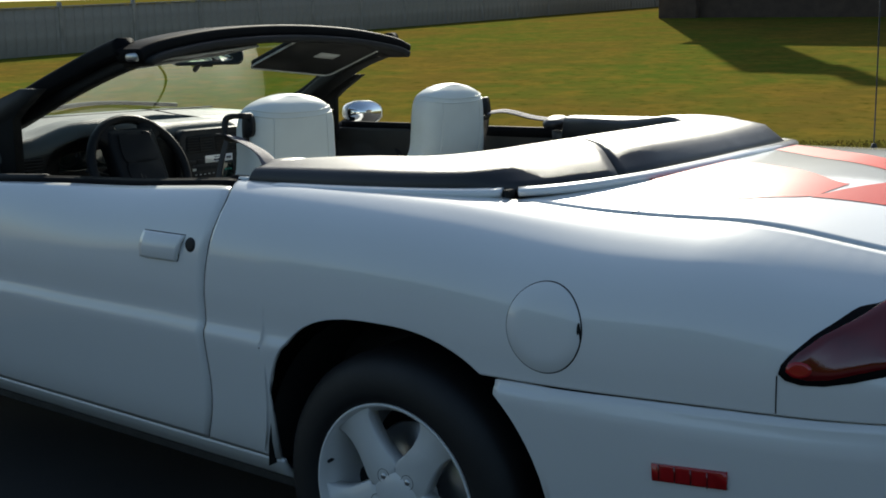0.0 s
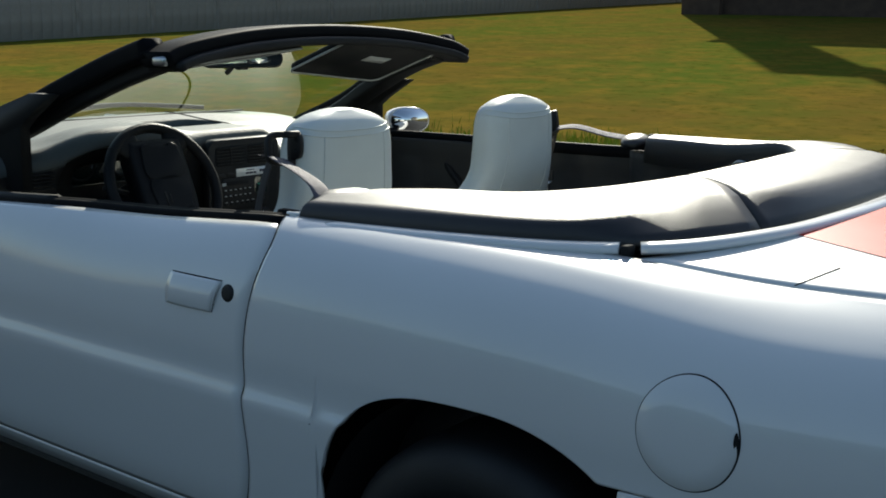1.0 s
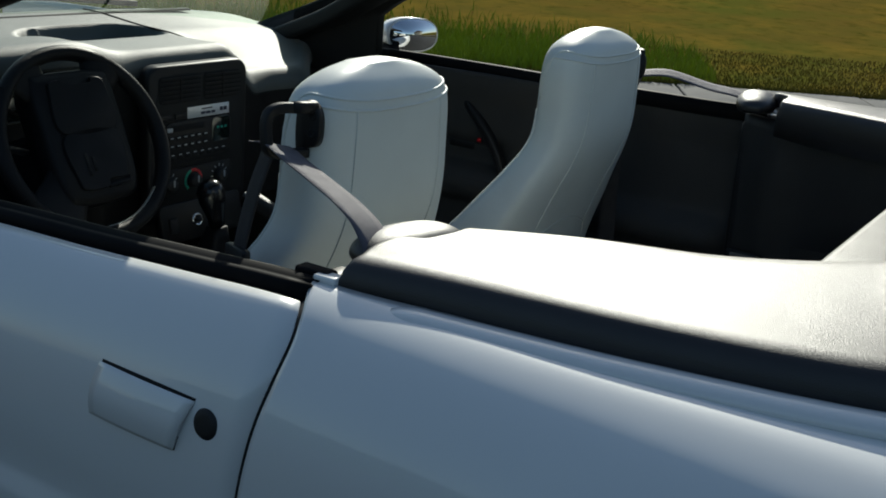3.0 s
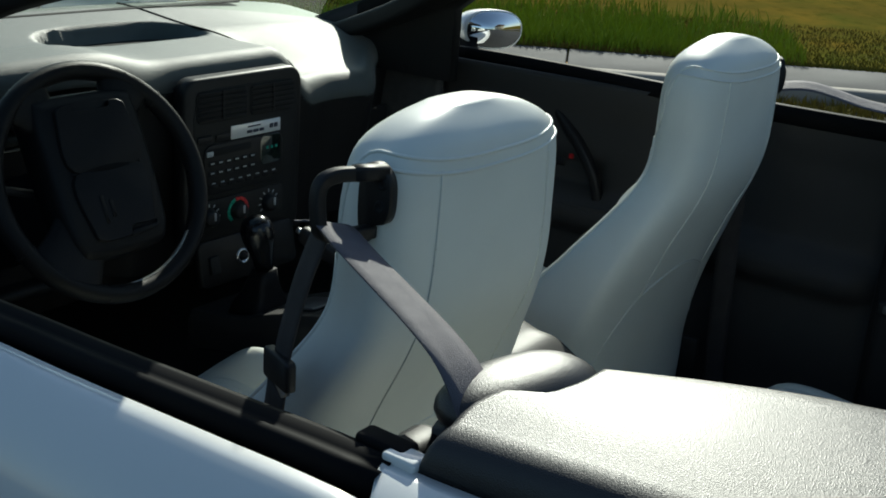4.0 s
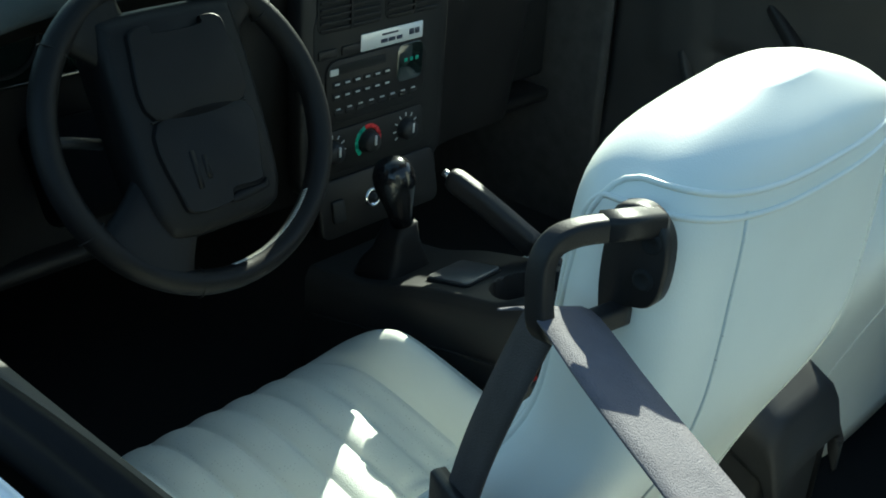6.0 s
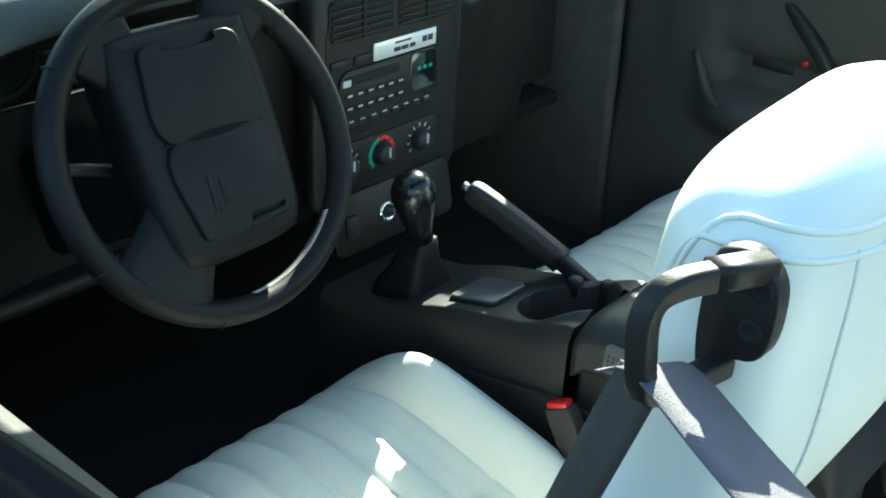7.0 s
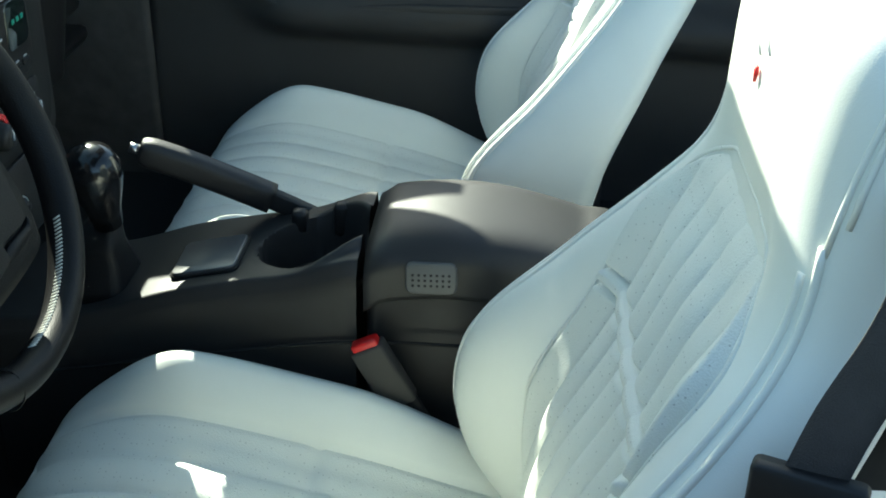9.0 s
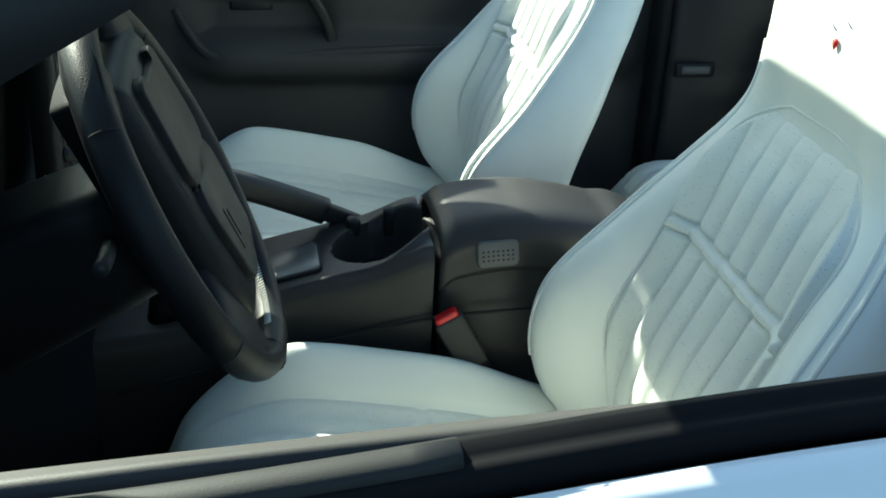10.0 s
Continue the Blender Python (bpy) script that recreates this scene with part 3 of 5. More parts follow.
flank_patch(handle_shape(0.0007), 0.0012, 0.01, "handle_recess", UNDER, door)
def flap(u, v):
    x0, x1 = lerp(-1.270, -1.262, v), lerp(-1.128, -1.104, v)
    x, z = lerp(x0, x1, u), lerp(0.716, 0.7815, v)
    return on_flank(x, z, 0.0035 + 0.006 * math.sin(math.pi * v * 0.95) + 0.002 * math.sin(math.pi * u))
bm, _ = grid(flap, 12, 14)
solid(part("handle", bm, PAINT, door, "flush white pull handle"), 0.006)
bm = lathe([(0.0, 0.004), (0.010, 0.004), (0.0165, 0.003), (0.0185, 0.0)], 24, to(*on_flank(-1.083, 0.760, -0.001), (1, 0, 0), (0, 0.12, 1)))
part("door_lock", bm, RUBBER, door, "round black lock cover")
FUEL = (-0.093, 0.696)
ring_o = [(FUEL[0] + 0.0815 * math.cos(a), FUEL[1] + 0.0865 * math.sin(a)) for a in [2 * math.pi * i / 48 for i in range(48)]]
ring_i = [(FUEL[0] - 0.0006 + 0.0790 * math.cos(a), FUEL[1] + 0.0842 * math.sin(a)) for a in [2 * math.pi * i / 48 for i in range(48)]]
flank_patch(ring_o, 0.0008, 0.004, "fuel_flap_gap", UNDER, quarter)
flap_ob = flank_patch(ring_i, 0.0022, 0.006, "fuel_flap", PAINT, quarter, "round white fuel flap")
part("finger_notch", lathe([(0.0, 0.0), (0.006, 0.0006), (0.010, 0.0)], 16, to(*on_flank(-0.018, 0.697, 0.0022), (1, 0, 0), (0, 0, 1)) @ Matrix.Diagonal((0.45, 2.0, 1, 1))), UNDER, flap_ob)
mk = flank_patch([(0.128, 0.447), (0.262, 0.455), (0.262, 0.488), (0.128, 0.480)], 0.006, 0.012, "side_marker", AMBERRED, bumper_side, "red side marker lamp in the bumper")
for i in range(4):
    x = 0.142 + i * 0.029
    part("marker_rib", sweep([on_flank(x, 0.452, 0.0066), on_flank(x, 0.482, 0.0066)], circle(0.0014, 6), up=(0, 1, 0)), TAILRED, mk)
# tail: above the bumper the body closes behind the lamps
bm, _ = grid(lambda u, v: (0.60 + 0.09 * (1 - lerp(-1, 1, u) ** 2), lerp(-1, 1, u) * 0.80 * (1 - 0.15 * v * v), lerp(0.60, 0.850, v)), 61, 10)
part("tail_panel", bm, PAINT, car)
bm, _ = grid(lambda u, v: (0.60 + 0.10 * (1 - lerp(-1, 1, u) ** 2) + 0.05 * math.sin(math.pi * v), lerp(-1, 1, u) * 0.80, lerp(0.205, 0.602, v)), 61, 16)
part("rear_bumper", bm, PAINT, car)


def lamp_outline(grow):
    """The lamp's pointed outline on the flank, its tip to the front."""
    top = [(0.338, 0.672), (0.342, 0.688), (0.354, 0.705), (0.385, 0.738), (0.433, 0.778), (0.49, 0.815), (0.54, 0.838), (0.585, 0.850)]
    low = [(0.585, 0.700), (0.54, 0.692), (0.496, 0.681), (0.45, 0.668), (0.41, 0.659), (0.375, 0.657), (0.350, 0.662)]
    mx, mz = 0.46, 0.745
    out = []
    for x, z in top + low:
        d = math.hypot(x - mx, z - mz)
        out.append((x + (x - mx) / d * grow, z + (z - mz) / d * grow))
    return out


bezel = flank_patch(lamp_outline(0.0), 0.004, 0.010, "tail_lamp", SEALRUB, car, "dark red wraparound tail lamp in a black bezel")
lens = flank_patch(lamp_outline(-0.014), 0.009, 0.010, "lens", TAILRED, bezel, "dark red lens")
flank_patch([(0.372 + 0.020 * math.cos(a), 0.684 + 0.013 * math.sin(a)) for a in [2 * math.pi * i / 20 for i in range(20)]], 0.0105, 0.006, "reflector", AMBERRED, lens, "bright red reflector")
part("lamp_seam", sweep([on_flank(0.336, z, 0.0006) for z in (0.668, 0.65, 0.63, 0.603)], circle(0.0012, 6), up=(0, 1, 0)), UNDER, quarter)
mirror_y(bezel)

# deck
def bow_x(y):
    """The front edge of the boot lid, behind the folded roof."""
    return -0.085 - 0.212 * abs(y / 0.73) ** 3.0


def lid_xy(u, v, y0, y1):
    y = lerp(y0, y1, v)
    x = lerp(bow_x(y) + 0.012, 0.60 - 0.03 * abs(y / 0.74) ** 3, u)
    return x, y * (END_Y(x) * width_at(x) - 0.005) / 0.735


def lid_patch(y0, y1, lift, nu=40, nv=24):
    def f(u, v):
        x, y = lid_xy(u, v, y0, y1)
        return (x, y, deck_z(x, y) + lift)
    bm, _ = grid(f, nu, nv)
    return bm


lid = solid(part("boot_lid", lid_patch(-0.735, 0.735, 0.0, 44, 60), PAINT, car, "white boot lid with two broad orange stripes"), 0.012)


def stripe(x0, x1, y0, y1, name="broad orange stripe"):
    """An orange stripe on the lid between two edges x0(y), x1(y) and two edges y0(x), y1(x)."""
    def f(u, v):
        y = x = 0.0
        for _ in range(8):
            y = lerp(y0(x), y1(x), v)
            x = lerp(x0(y), x1(y), u)
        return (x, y, deck_z(x, y) + 0.0012)
    bm, _ = grid(f, 30, 16)
    return part("orange_stripe", bm, ORANGE, lid, name)


# each stripe narrows towards the rear, and a second pair crosses the lip of the lid
def rail_foot(y):
    return bow_x(y) + 0.013


stripe(rail_foot, curve_at([(-0.574, 0.140), (-0.498, 0.245), (-0.43, 0.262), (-0.34, 0.275)]), lambda x: -0.457 - 0.426 * (x + 0.134), curve_at([(-0.10, -0.115), (0.0, -0.165), (0.11, -0.225), (0.25, -0.337)]))
stripe(rail_foot, lambda y: 0.34, curve_at([(-0.12, 0.205), (0.0, 0.090), (0.138, -0.028), (0.281, -0.095)]), curve_at([(-0.12, 0.41), (0.0, 0.29), (0.116, 0.171), (0.34, 0.02)]))
stripe(lambda y: 0.250 + (y + 0.498) * 0.287, lambda y: 0.575, lambda x: -0.498 + 0.51 * max(0.0, x - 0.25), lambda x: -0.20)
stripe(lambda y: 0.36 + 0.1 * y, lambda y: 0.575, lambda x: -0.04, lambda x: 0.40 - 0.30 * (0.575 - x))
# seam between the lid and its front filler
part("filler_seam", sweep([(x, y, deck_z(x, y) + 0.0004) for x, y in ((-0.026, -0.710), (-0.012, -0.675), (0.010, -0.615))], circle(0.0012, 6)), UNDER, lid)
# aerial on the passenger's rear wing
part("aerial", sweep([(0.02, 0.74, 0.85), (0.018, 0.742, 1.10), (0.012, 0.745, 1.62)], circle(0.0022, 8), up=(0, 1, 0)), RUBBER, car, "thin black whip aerial")
part("aerial_base", lathe([(0.0, 0.03), (0.006, 0.028), (0.012, 0.01), (0.016, 0.0)], 16, Matrix.Translation((0.02, 0.74, 0.882))), RUBBER, car)
# bonnet
bm, _ = grid(lambda u, v: (lerp(-3.9, -2.45, u), lerp(-1, 1, v) * 0.80 * width_at(lerp(-3.9, -2.45, u)), top_z(lerp(-3.9, -2.45, u)) + 0.06 * (1 - lerp(-1, 1, v) ** 2) * ss(0, 0.3, u)), 30, 30)
part("bonnet", bm, PAINT, car)
bm, _ = grid(lambda u, v: (-3.88 - 0.12 * math.sin(math.pi * v) * (1 - abs(lerp(-1, 1, u)) ** 3), lerp(-0.80, 0.80, u), lerp(0.18, 0.63, v)), 30, 12)
part("front_bumper", bm, PAINT, car)

# underside and the dark inside of the panels
bm = block((4.4, 1.60, 0.10), (-1.62, 0, 0.20), 0.02)
part("underside", bm, UNDER, car)
for sx in (AXLE, AXLE - BASE):
    for sy in (-1, 1):
        bm, _ = grid(lambda u, v: (sx + 0.03 + 0.40 * math.cos(math.pi * u), sy * lerp(0.915, 0.55, v), 0.25 + 0.42 * math.sin(math.pi * u)), 24, 4)
        part("wheel_arch_liner", bm, UNDER, car)
        bm, _ = grid(lambda u, v: (sx + 0.03 + 0.42 * lerp(-1, 1, u), sy * 0.56, lerp(0.1, 0.68, v)), 3, 3)
        part("wheel_arch_wall", bm, UNDER, car)


# wheels
def wheel(cx, sg):
    m = to(cx, sg * 0.905, WZ, (1, 0, 0), (0, 0, 1)) if sg < 0 else to(cx, sg * 0.905, WZ, (-1, 0, 0), (0, 0, 1))
    rim = part("wheel", lathe([(0.217, 0.0), (0.219, -0.004), (0.2165, 0.004), (0.211, 0.003), (0.206, -0.012), (0.197, -0.022), (0.190, -0.06), (0.186, -0.20)], 64, m), ALLOY, car, "white five-spoke alloy wheel")
    part("tyre", lathe([(0.214, -0.02), (0.2165, -0.004), (0.224, 0.006), (0.245, 0.012), (0.275, 0.010), (0.298, 0.0), (0.312, -0.012), (0.322, -0.030), (0.325, -0.06), (0.325, -0.20), (0.312, -0.235), (0.26, -0.245), (0.2, -0.24)], 72, m), RUBBER, rim, "black low-profile tyre")
    half = [(0.045, 0.046), (0.075, 0.047), (0.100, 0.042), (0.130, 0.038), (0.160, 0.0395), (0.186, 0.046), (0.206, 0.060)]
    outline = [(x, -w) for x, w in half] + [(x, w) for x, w in reversed(half)]
    for k in range(5):
        a = radians(54 + 72 * k)
        part("spoke", slab(outline, 0.034, m @ Matrix.Rotation(a, 4, "Z") @ Matrix.Translation((0, 0, -0.045)), 0.009), ALLOY, rim)
        q = m @ Matrix.Rotation(a, 4, "Z") @ Matrix.Translation((0.056, 0, -0.0125))
        part("lug_hole", lathe([(0.0, -0.004), (0.013, -0.003), (0.0165, 0.0025), (0.018, 0.0)], 18, q), UNDER, rim)
        bm = lathe([(0.0, 0.004), (0.007, 0.003), (0.008, 0.0)], 6, q)
        part("lug_nut", bm, STEEL, rim)
    part("hub", lathe([(0.0, -0.004), (0.030, -0.005), (0.062, -0.013), (0.080, -0.03), (0.080, -0.06)], 40, m), ALLOY, rim)
    part("brake_disc", lathe([(0.03, -0.10), (0.145, -0.10), (0.150, -0.11), (0.03, -0.115)], 40, m), STEEL, rim, "dull steel brake disc")
    part("wheel_back", lathe([(0.0, -0.16), (0.188, -0.16)], 32, m), UNDER, rim)
    part("valve", sweep([m @ Vector((-0.196, 0.045, -0.03)), m @ Vector((-0.190, 0.046, -0.005))], circle(0.004, 8), up=(0, 0, 1)), RUBBER, rim)


for cx in (AXLE, AXLE - BASE):
    for sg in (-1, 1):
        wheel(cx, sg)

# belt seals on the doors and white ledge on the quarters
for sg in (-1, 1):
    d = door if sg < 0 else door_r
    prof_pts = [lerp(-2.18, -1.035, i / 30) for i in range(31)]
    rings = []
    for x in prof_pts:
        t = top_z(x) + (far_lift(x) if sg > 0 else 0.0)
        shape = [(0.820, t - 0.020), (0.820, t - 0.006), (0.816, t - 0.001), (0.810, t + 0.001), (0.805, t - 0.003), (0.800, t - 0.001), (0.793, t + 0.003), (0.785, t + 0.001), (0.782, t - 0.03), (0.80, t - 0.04)]
        rings.append([Vector((x, sg * (y + belt_out(x)), z)) for y, z in shape])
    part("belt_seal", loft(rings), SEALRUB, d, "glossy black window seal")
# grey ends of the door trims that show above the seals
for sg in (-1,):
    rings = []
    for i in range(14):
        x = lerp(-2.19, -1.806, i / 13)
        t = top_z(x)
        rings.append([Vector((x, sg * (y + belt_out(x)), z)) for y, z in ((0.814, t - 0.02), (0.813, t + 0.003), (0.808, t + 0.007), (0.794, t + 0.007), (0.786, t + 0.002), (0.784, t - 0.02))])
    part("sail_trim", loft(rings), DARKTRIM, door if sg < 0 else door_r, "dark grey trim end")

# ---------------------------------------------------------------- front seats
BACK_W = curve_at([(0.34, 0.20), (0.42, 0.238), (0.56, 0.256), (0.68, 0.246), (0.78, 0.214), (0.86, 0.182), (0.92, 0.173), (0.985, 0.167), (1.02, 0.148), (1.043, 0.10), (1.053, 0.05)])
BACK_F = curve_at([(0.34, -1.445), (0.45, -1.490), (0.58, -1.480), (0.70, -1.430), (0.80, -1.395), (0.87, -1.372), (0.97, -1.372), (1.02, -1.362), (1.053, -1.335)])
BACK_R = curve_at([(0.34, -1.385), (0.45, -1.39), (0.58, -1.368), (0.72, -1.318), (0.86, -1.257), (0.97, -1.246), (1.02, -1.254), (1.053, -1.285)])
BACK_B = curve_at([(0.34, 0.02), (0.45, 0.080), (0.58, 0.098), (0.70, 0.055), (0.84, 0.008), (1.1, 0.0)])
BACK_N = 2 / 2.9


def back_point(yc, z, a, grow=0.0):
    """A point of the backrest's skin: height z, angle a round it (front at -90 degrees)."""
    w, f, r, b = BACK_W(z) + grow, BACK_F(z) - grow, BACK_R(z) + grow, BACK_B(z)
    mid, d = (f + r) / 2, (r - f) / 2
    c, q = math.cos(a), math.sin(a)
    y = w * math.copysign(abs(c) ** BACK_N, c)
    x = d * math.copysign(abs(q) ** BACK_N, q)
    if q < 0:
        x -= b * ss(0.45, 0.85, abs(y) / w) * ss(0, 0.5, -q)
        x += 0.012 * (1 - ss(0.4, 0.7, abs(y) / w)) * ss(0.40, 0.48, z) * (1 - ss(0.88, 0.95, z))
    return Vector((mid + x + 0.012, yc + y, z + 0.036 * ss(0.90, 1.0, z)))


def back_front(yc, y, z):
    """The backrest's front at a width and a height."""
    w = BACK_W(z)
    c = max(-0.999, min(0.999, math.copysign(abs(y / w) ** (1 / BACK_N), y)))
    return back_point(yc, z, -math.acos(c))


def c_edge(x):
    return curve_at([(-2.03, 0.365), (-2.005, 0.415), (-1.95, 0.445), (-1.87, 0.455), (-1.72, 0.430), (-1.47, 0.375)])(x)


def c_top(x, a):
    """The cushion's height at x and the distance a from its middle."""
    return c_edge(x) + 0.062 * ss(0.16, 0.235, a) * ss(-2.03, -1.85, x) * (1 - 0.5 * ss(-1.68, -1.48, x)) - 0.10 * ss(0.238, 0.285, a)


def seat(yc, name, label, kink, low=0.0, ahead=0.0):
    s = thing(name, label, "car seat", "front seats", (-ahead, 0, 0))
    n = 120
    zs = [0.34 + 0.713 * (1 - (1 - k / 47) ** 1.7) for k in range(48)]
    rings = [[back_point(yc, z, 2 * math.pi * i / n) for i in range(n)] for z in zs]
    c = sum(rings[-1], Vector()) / n
    rings.append([c + (p - c) * 0.5 + Vector((0, 0, 0.003)) for p in rings[-1]])
    backrest = part("backrest", loft(rings), LEATHER, s)

    # ribbed panel of the backrest
    def panel_w(z):
        return 0.148 * math.sqrt(max(0.0, 1 - max(0.0, (z - 0.79) / 0.105) ** 2)) * lerp(0.80, 1, ss(0.43, 0.59, z))

    def rib_back(u, v):
        z = lerp(0.44, 0.892, v)
        w = panel_w(z)
        y = lerp(-w, w, u)
        p = back_front(yc, y, z)
        groove = abs(math.sin(math.pi * (y + 0.148) / 0.0423)) ** 0.45
        edge = ss(0.0, 1.0, (w - abs(y)) / 0.012 + 0.03) if w > 0 else 0
        off = abs(z - 0.716 - kink * y)
        cut = ss(0.0, 1.0, abs(off - 0.0085) / 0.005)
        band = 1 - ss(0.006, 0.0085, off)
        lift = lerp(0.0115 * groove, 0.0125 - 0.003 * (1 - groove), band) * max(0, min(1, edge)) * (0.15 + 0.85 * cut) * ss(0.44, 0.46, z) * (1 - 0.75 * ss(0.79, 0.86, z))
        e = ss(0, 1, edge) * (1 - ss(0.85, 0.890, z))
        return p + Vector((0.007 - (lift + 0.012) * e, 0, 0.12 * lift))
    bm, _ = grid(rib_back, 130, 200)
    part("backrest_panel", bm, PERF, s, "ribbed perforated panel of the backrest")
    rim = [back_front(yc, sgn * (panel_w(z) + 0.001), z) + Vector((0.0005, 0, 0)) for sgn, z in [(-1, lerp(0.46, 0.892, (i / 40) ** 0.8)) for i in range(41)] + [(1, lerp(0.892, 0.46, (i / 40) ** 1.2)) for i in range(1, 41)]]
    part("panel_seam", sweep(rim, circle(0.0022, 6), up=(1, 0, 0)), PERF, backrest)
    # piping on the edges of the headrest and down the flanks
    for k, dz in ((0, 0.0), (1, -0.014)):
        pts = []
        for i in range(81):
            a = lerp(-20 - 8 * k, 200 + 8 * k, i / 80)
            ar = radians(a)
            end = min(a + 20 + 8 * k, 200 + 8 * k - a)
            z = 1.006 + dz + 0.012 * abs(math.cos(ar)) ** 2 - 0.08 * (1 - min(1.0, end / 24)) ** 2
            pts.append(back_point(yc, z, ar, 0.0002))
        part("head_piping", sweep(pts, circle(0.0022, 6), up=(0, 0, 1)), LEATHER, backrest)
    for sg in (-1, 1):
        for off, r in ((0.0, 0.0032), (0.10, 0.0030)):
            ang = radians(-29 - 8 * off * 10) if sg > 0 else radians(209 + 8 * off * 10)
            top = 0.905 - 0.14 * off + 0.026 * math.cos(ang) ** 2
            pts = [back_point(yc, lerp(0.49, top, i / 50), ang, 0.0003) for i in range(51)]
            part("side_piping", sweep(pts, circle(r, 6), up=(1, 0, 0)), LEATHER, backrest)
    # seams on the back
    def back_at(y, z):
        w = BACK_W(z)
        c = max(-0.999, min(0.999, math.copysign(abs(y / w) ** (1 / BACK_N), y)))
        return back_point(yc, z, math.acos(c), 0.0002)
    for sg in (-1, 1):
        pts = [back_at(sg * lerp(0.104, 0.128, i / 24), lerp(0.998, 0.63, i / 24)) for i in range(25)]
        part("back_seam", sweep(pts, circle(0.0016, 6), up=(1, 0, 0)), PERF, backrest)
        pts = [back_at(sg * lerp(0.128, 0.21, (i / 16) ** 0.8), lerp(0.63, 0.49, i / 16)) for i in range(17)]
        part("back_seam", sweep(pts, circle(0.0016, 6), up=(1, 0, 0)), PERF, backrest)
    pts = [back_at(lerp(-0.128, 0.128, i / 20), 0.63 + 0.035 * math.sin(math.pi * i / 20)) for i in range(21)]
    part("back_seam", sweep(pts, circle(0.0018, 6), up=(1, 0, 0)), PERF, backrest)

    # cushion
    rows = []
    for i in range(54):
        x = lerp(-2.032, -1.42, (i / 53) ** 1.15)
        k = ss(-2.06, -1.955, x)
        w = 0.285 * (0.86 + 0.14 * math.sqrt(k))
        row = []
        for j in range(49):
            q = lerp(-1, 1, j / 48)
            q = math.copysign(abs(q) ** 0.85, q)
            row.append(Vector((x, yc + w * q, c_top(x, abs(q) * 0.285) - low - (0.012 if abs(q) < 0.66 and -2.005 < x else 0.0))))
        rows.append([Vector((x + 0.03 * (1 - k), yc - w * 0.96, 0.24))] + row + [Vector((x + 0.03 * (1 - k), yc + w * 0.96, 0.24))])
    cushion = part("cushion", loft(rows), LEATHER, s)

    def rib_seat(u, v):
        x = lerp(-2.037, -1.475, v)
        y = lerp(-0.192, 0.192, u)
        groove = abs(math.sin(math.pi * (y + 0.0274) / 0.0549)) ** 0.5
        edge = min(1.0, (0.192 - abs(y)) / 0.012)
        cut = min(1.0, abs(x + 1.705) / 0.008)
        lift = 0.011 * groove * edge * (0.3 + 0.7 * cut)
        front = 1 - ss(-2.037, -2.0, x)
        return Vector((x - 0.010 * groove * front, yc + y, c_top(x, abs(y)) - low - 0.010 + lift - 0.035 * front * front))
    bm, _ = grid(rib_seat, 110, 70)
    part("cushion_panel", bm, PERF, s, "ribbed perforated panel of the cushion")
    for sg in (-1, 1):
        pts = [Vector((x, yc + sg * 0.249 * (0.86 + 0.14 * math.sqrt(ss(-2.06, -1.955, x))) , c_top(x, 0.249) - low + 0.0025)) for x in [lerp(-2.005, -1.525, i / 30) for i in range(31)]]
        part("cushion_piping", sweep(pts, circle(0.0022, 6)), LEATHER, cushion)
    part("seat_base", block((0.50, 0.46, 0.12), (-1.70, yc, 0.25), 0.02), PLASTIC, s)
    for sg in (-1, 1):
        part("rail", block((0.46, 0.03, 0.04), (-1.70, yc + sg * 0.17, 0.215), 0.006), STEEL, s)
        part("hinge_cover", block((0.12, 0.018, 0.12), (-1.42, yc + sg * 0.225, 0.37), 0.008), PLASTIC, s)
    # small embroidered emblem on the front of the headrest
    p = back_front(yc, -0.022, 0.958)
    m = to(p.x - 0.0012, p.y, p.z, (0, -1, 0), (0, 0, 1))
    part("emblem", slab([(-0.002, 0.005), (0.002, 0.005), (0.0035, 0.001), (0.0, -0.006), (-0.0035, 0.001)], 0.0022, m @ Matrix.Translation((0, 0, 0))), RED, backrest, "small red stitched crest")
    for dy, dz, ln in ((-0.010, 0.016, 0.018), (0.014, 0.010, 0.018)):
        q = back_front(yc, -0.022 + dy, 0.958 + dz)
        part("emblem_stroke", sweep([q + Vector((-0.0008, -ln / 2, -0.004)), q + Vector((-0.0012, 0, 0)), q + Vector((-0.0008, ln / 2, 0.005))], circle(0.0008, 5), up=(1, 0, 0)), PALE, backrest)
    return s


seat(-0.372, "driver_seat", "white leather bucket seat with ribbed panels behind the steering wheel", 0.0)
seat(0.435, "passenger_seat", "white leather bucket seat with ribbed panels beside the handbrake", 0.0, 0.02, 0.026)

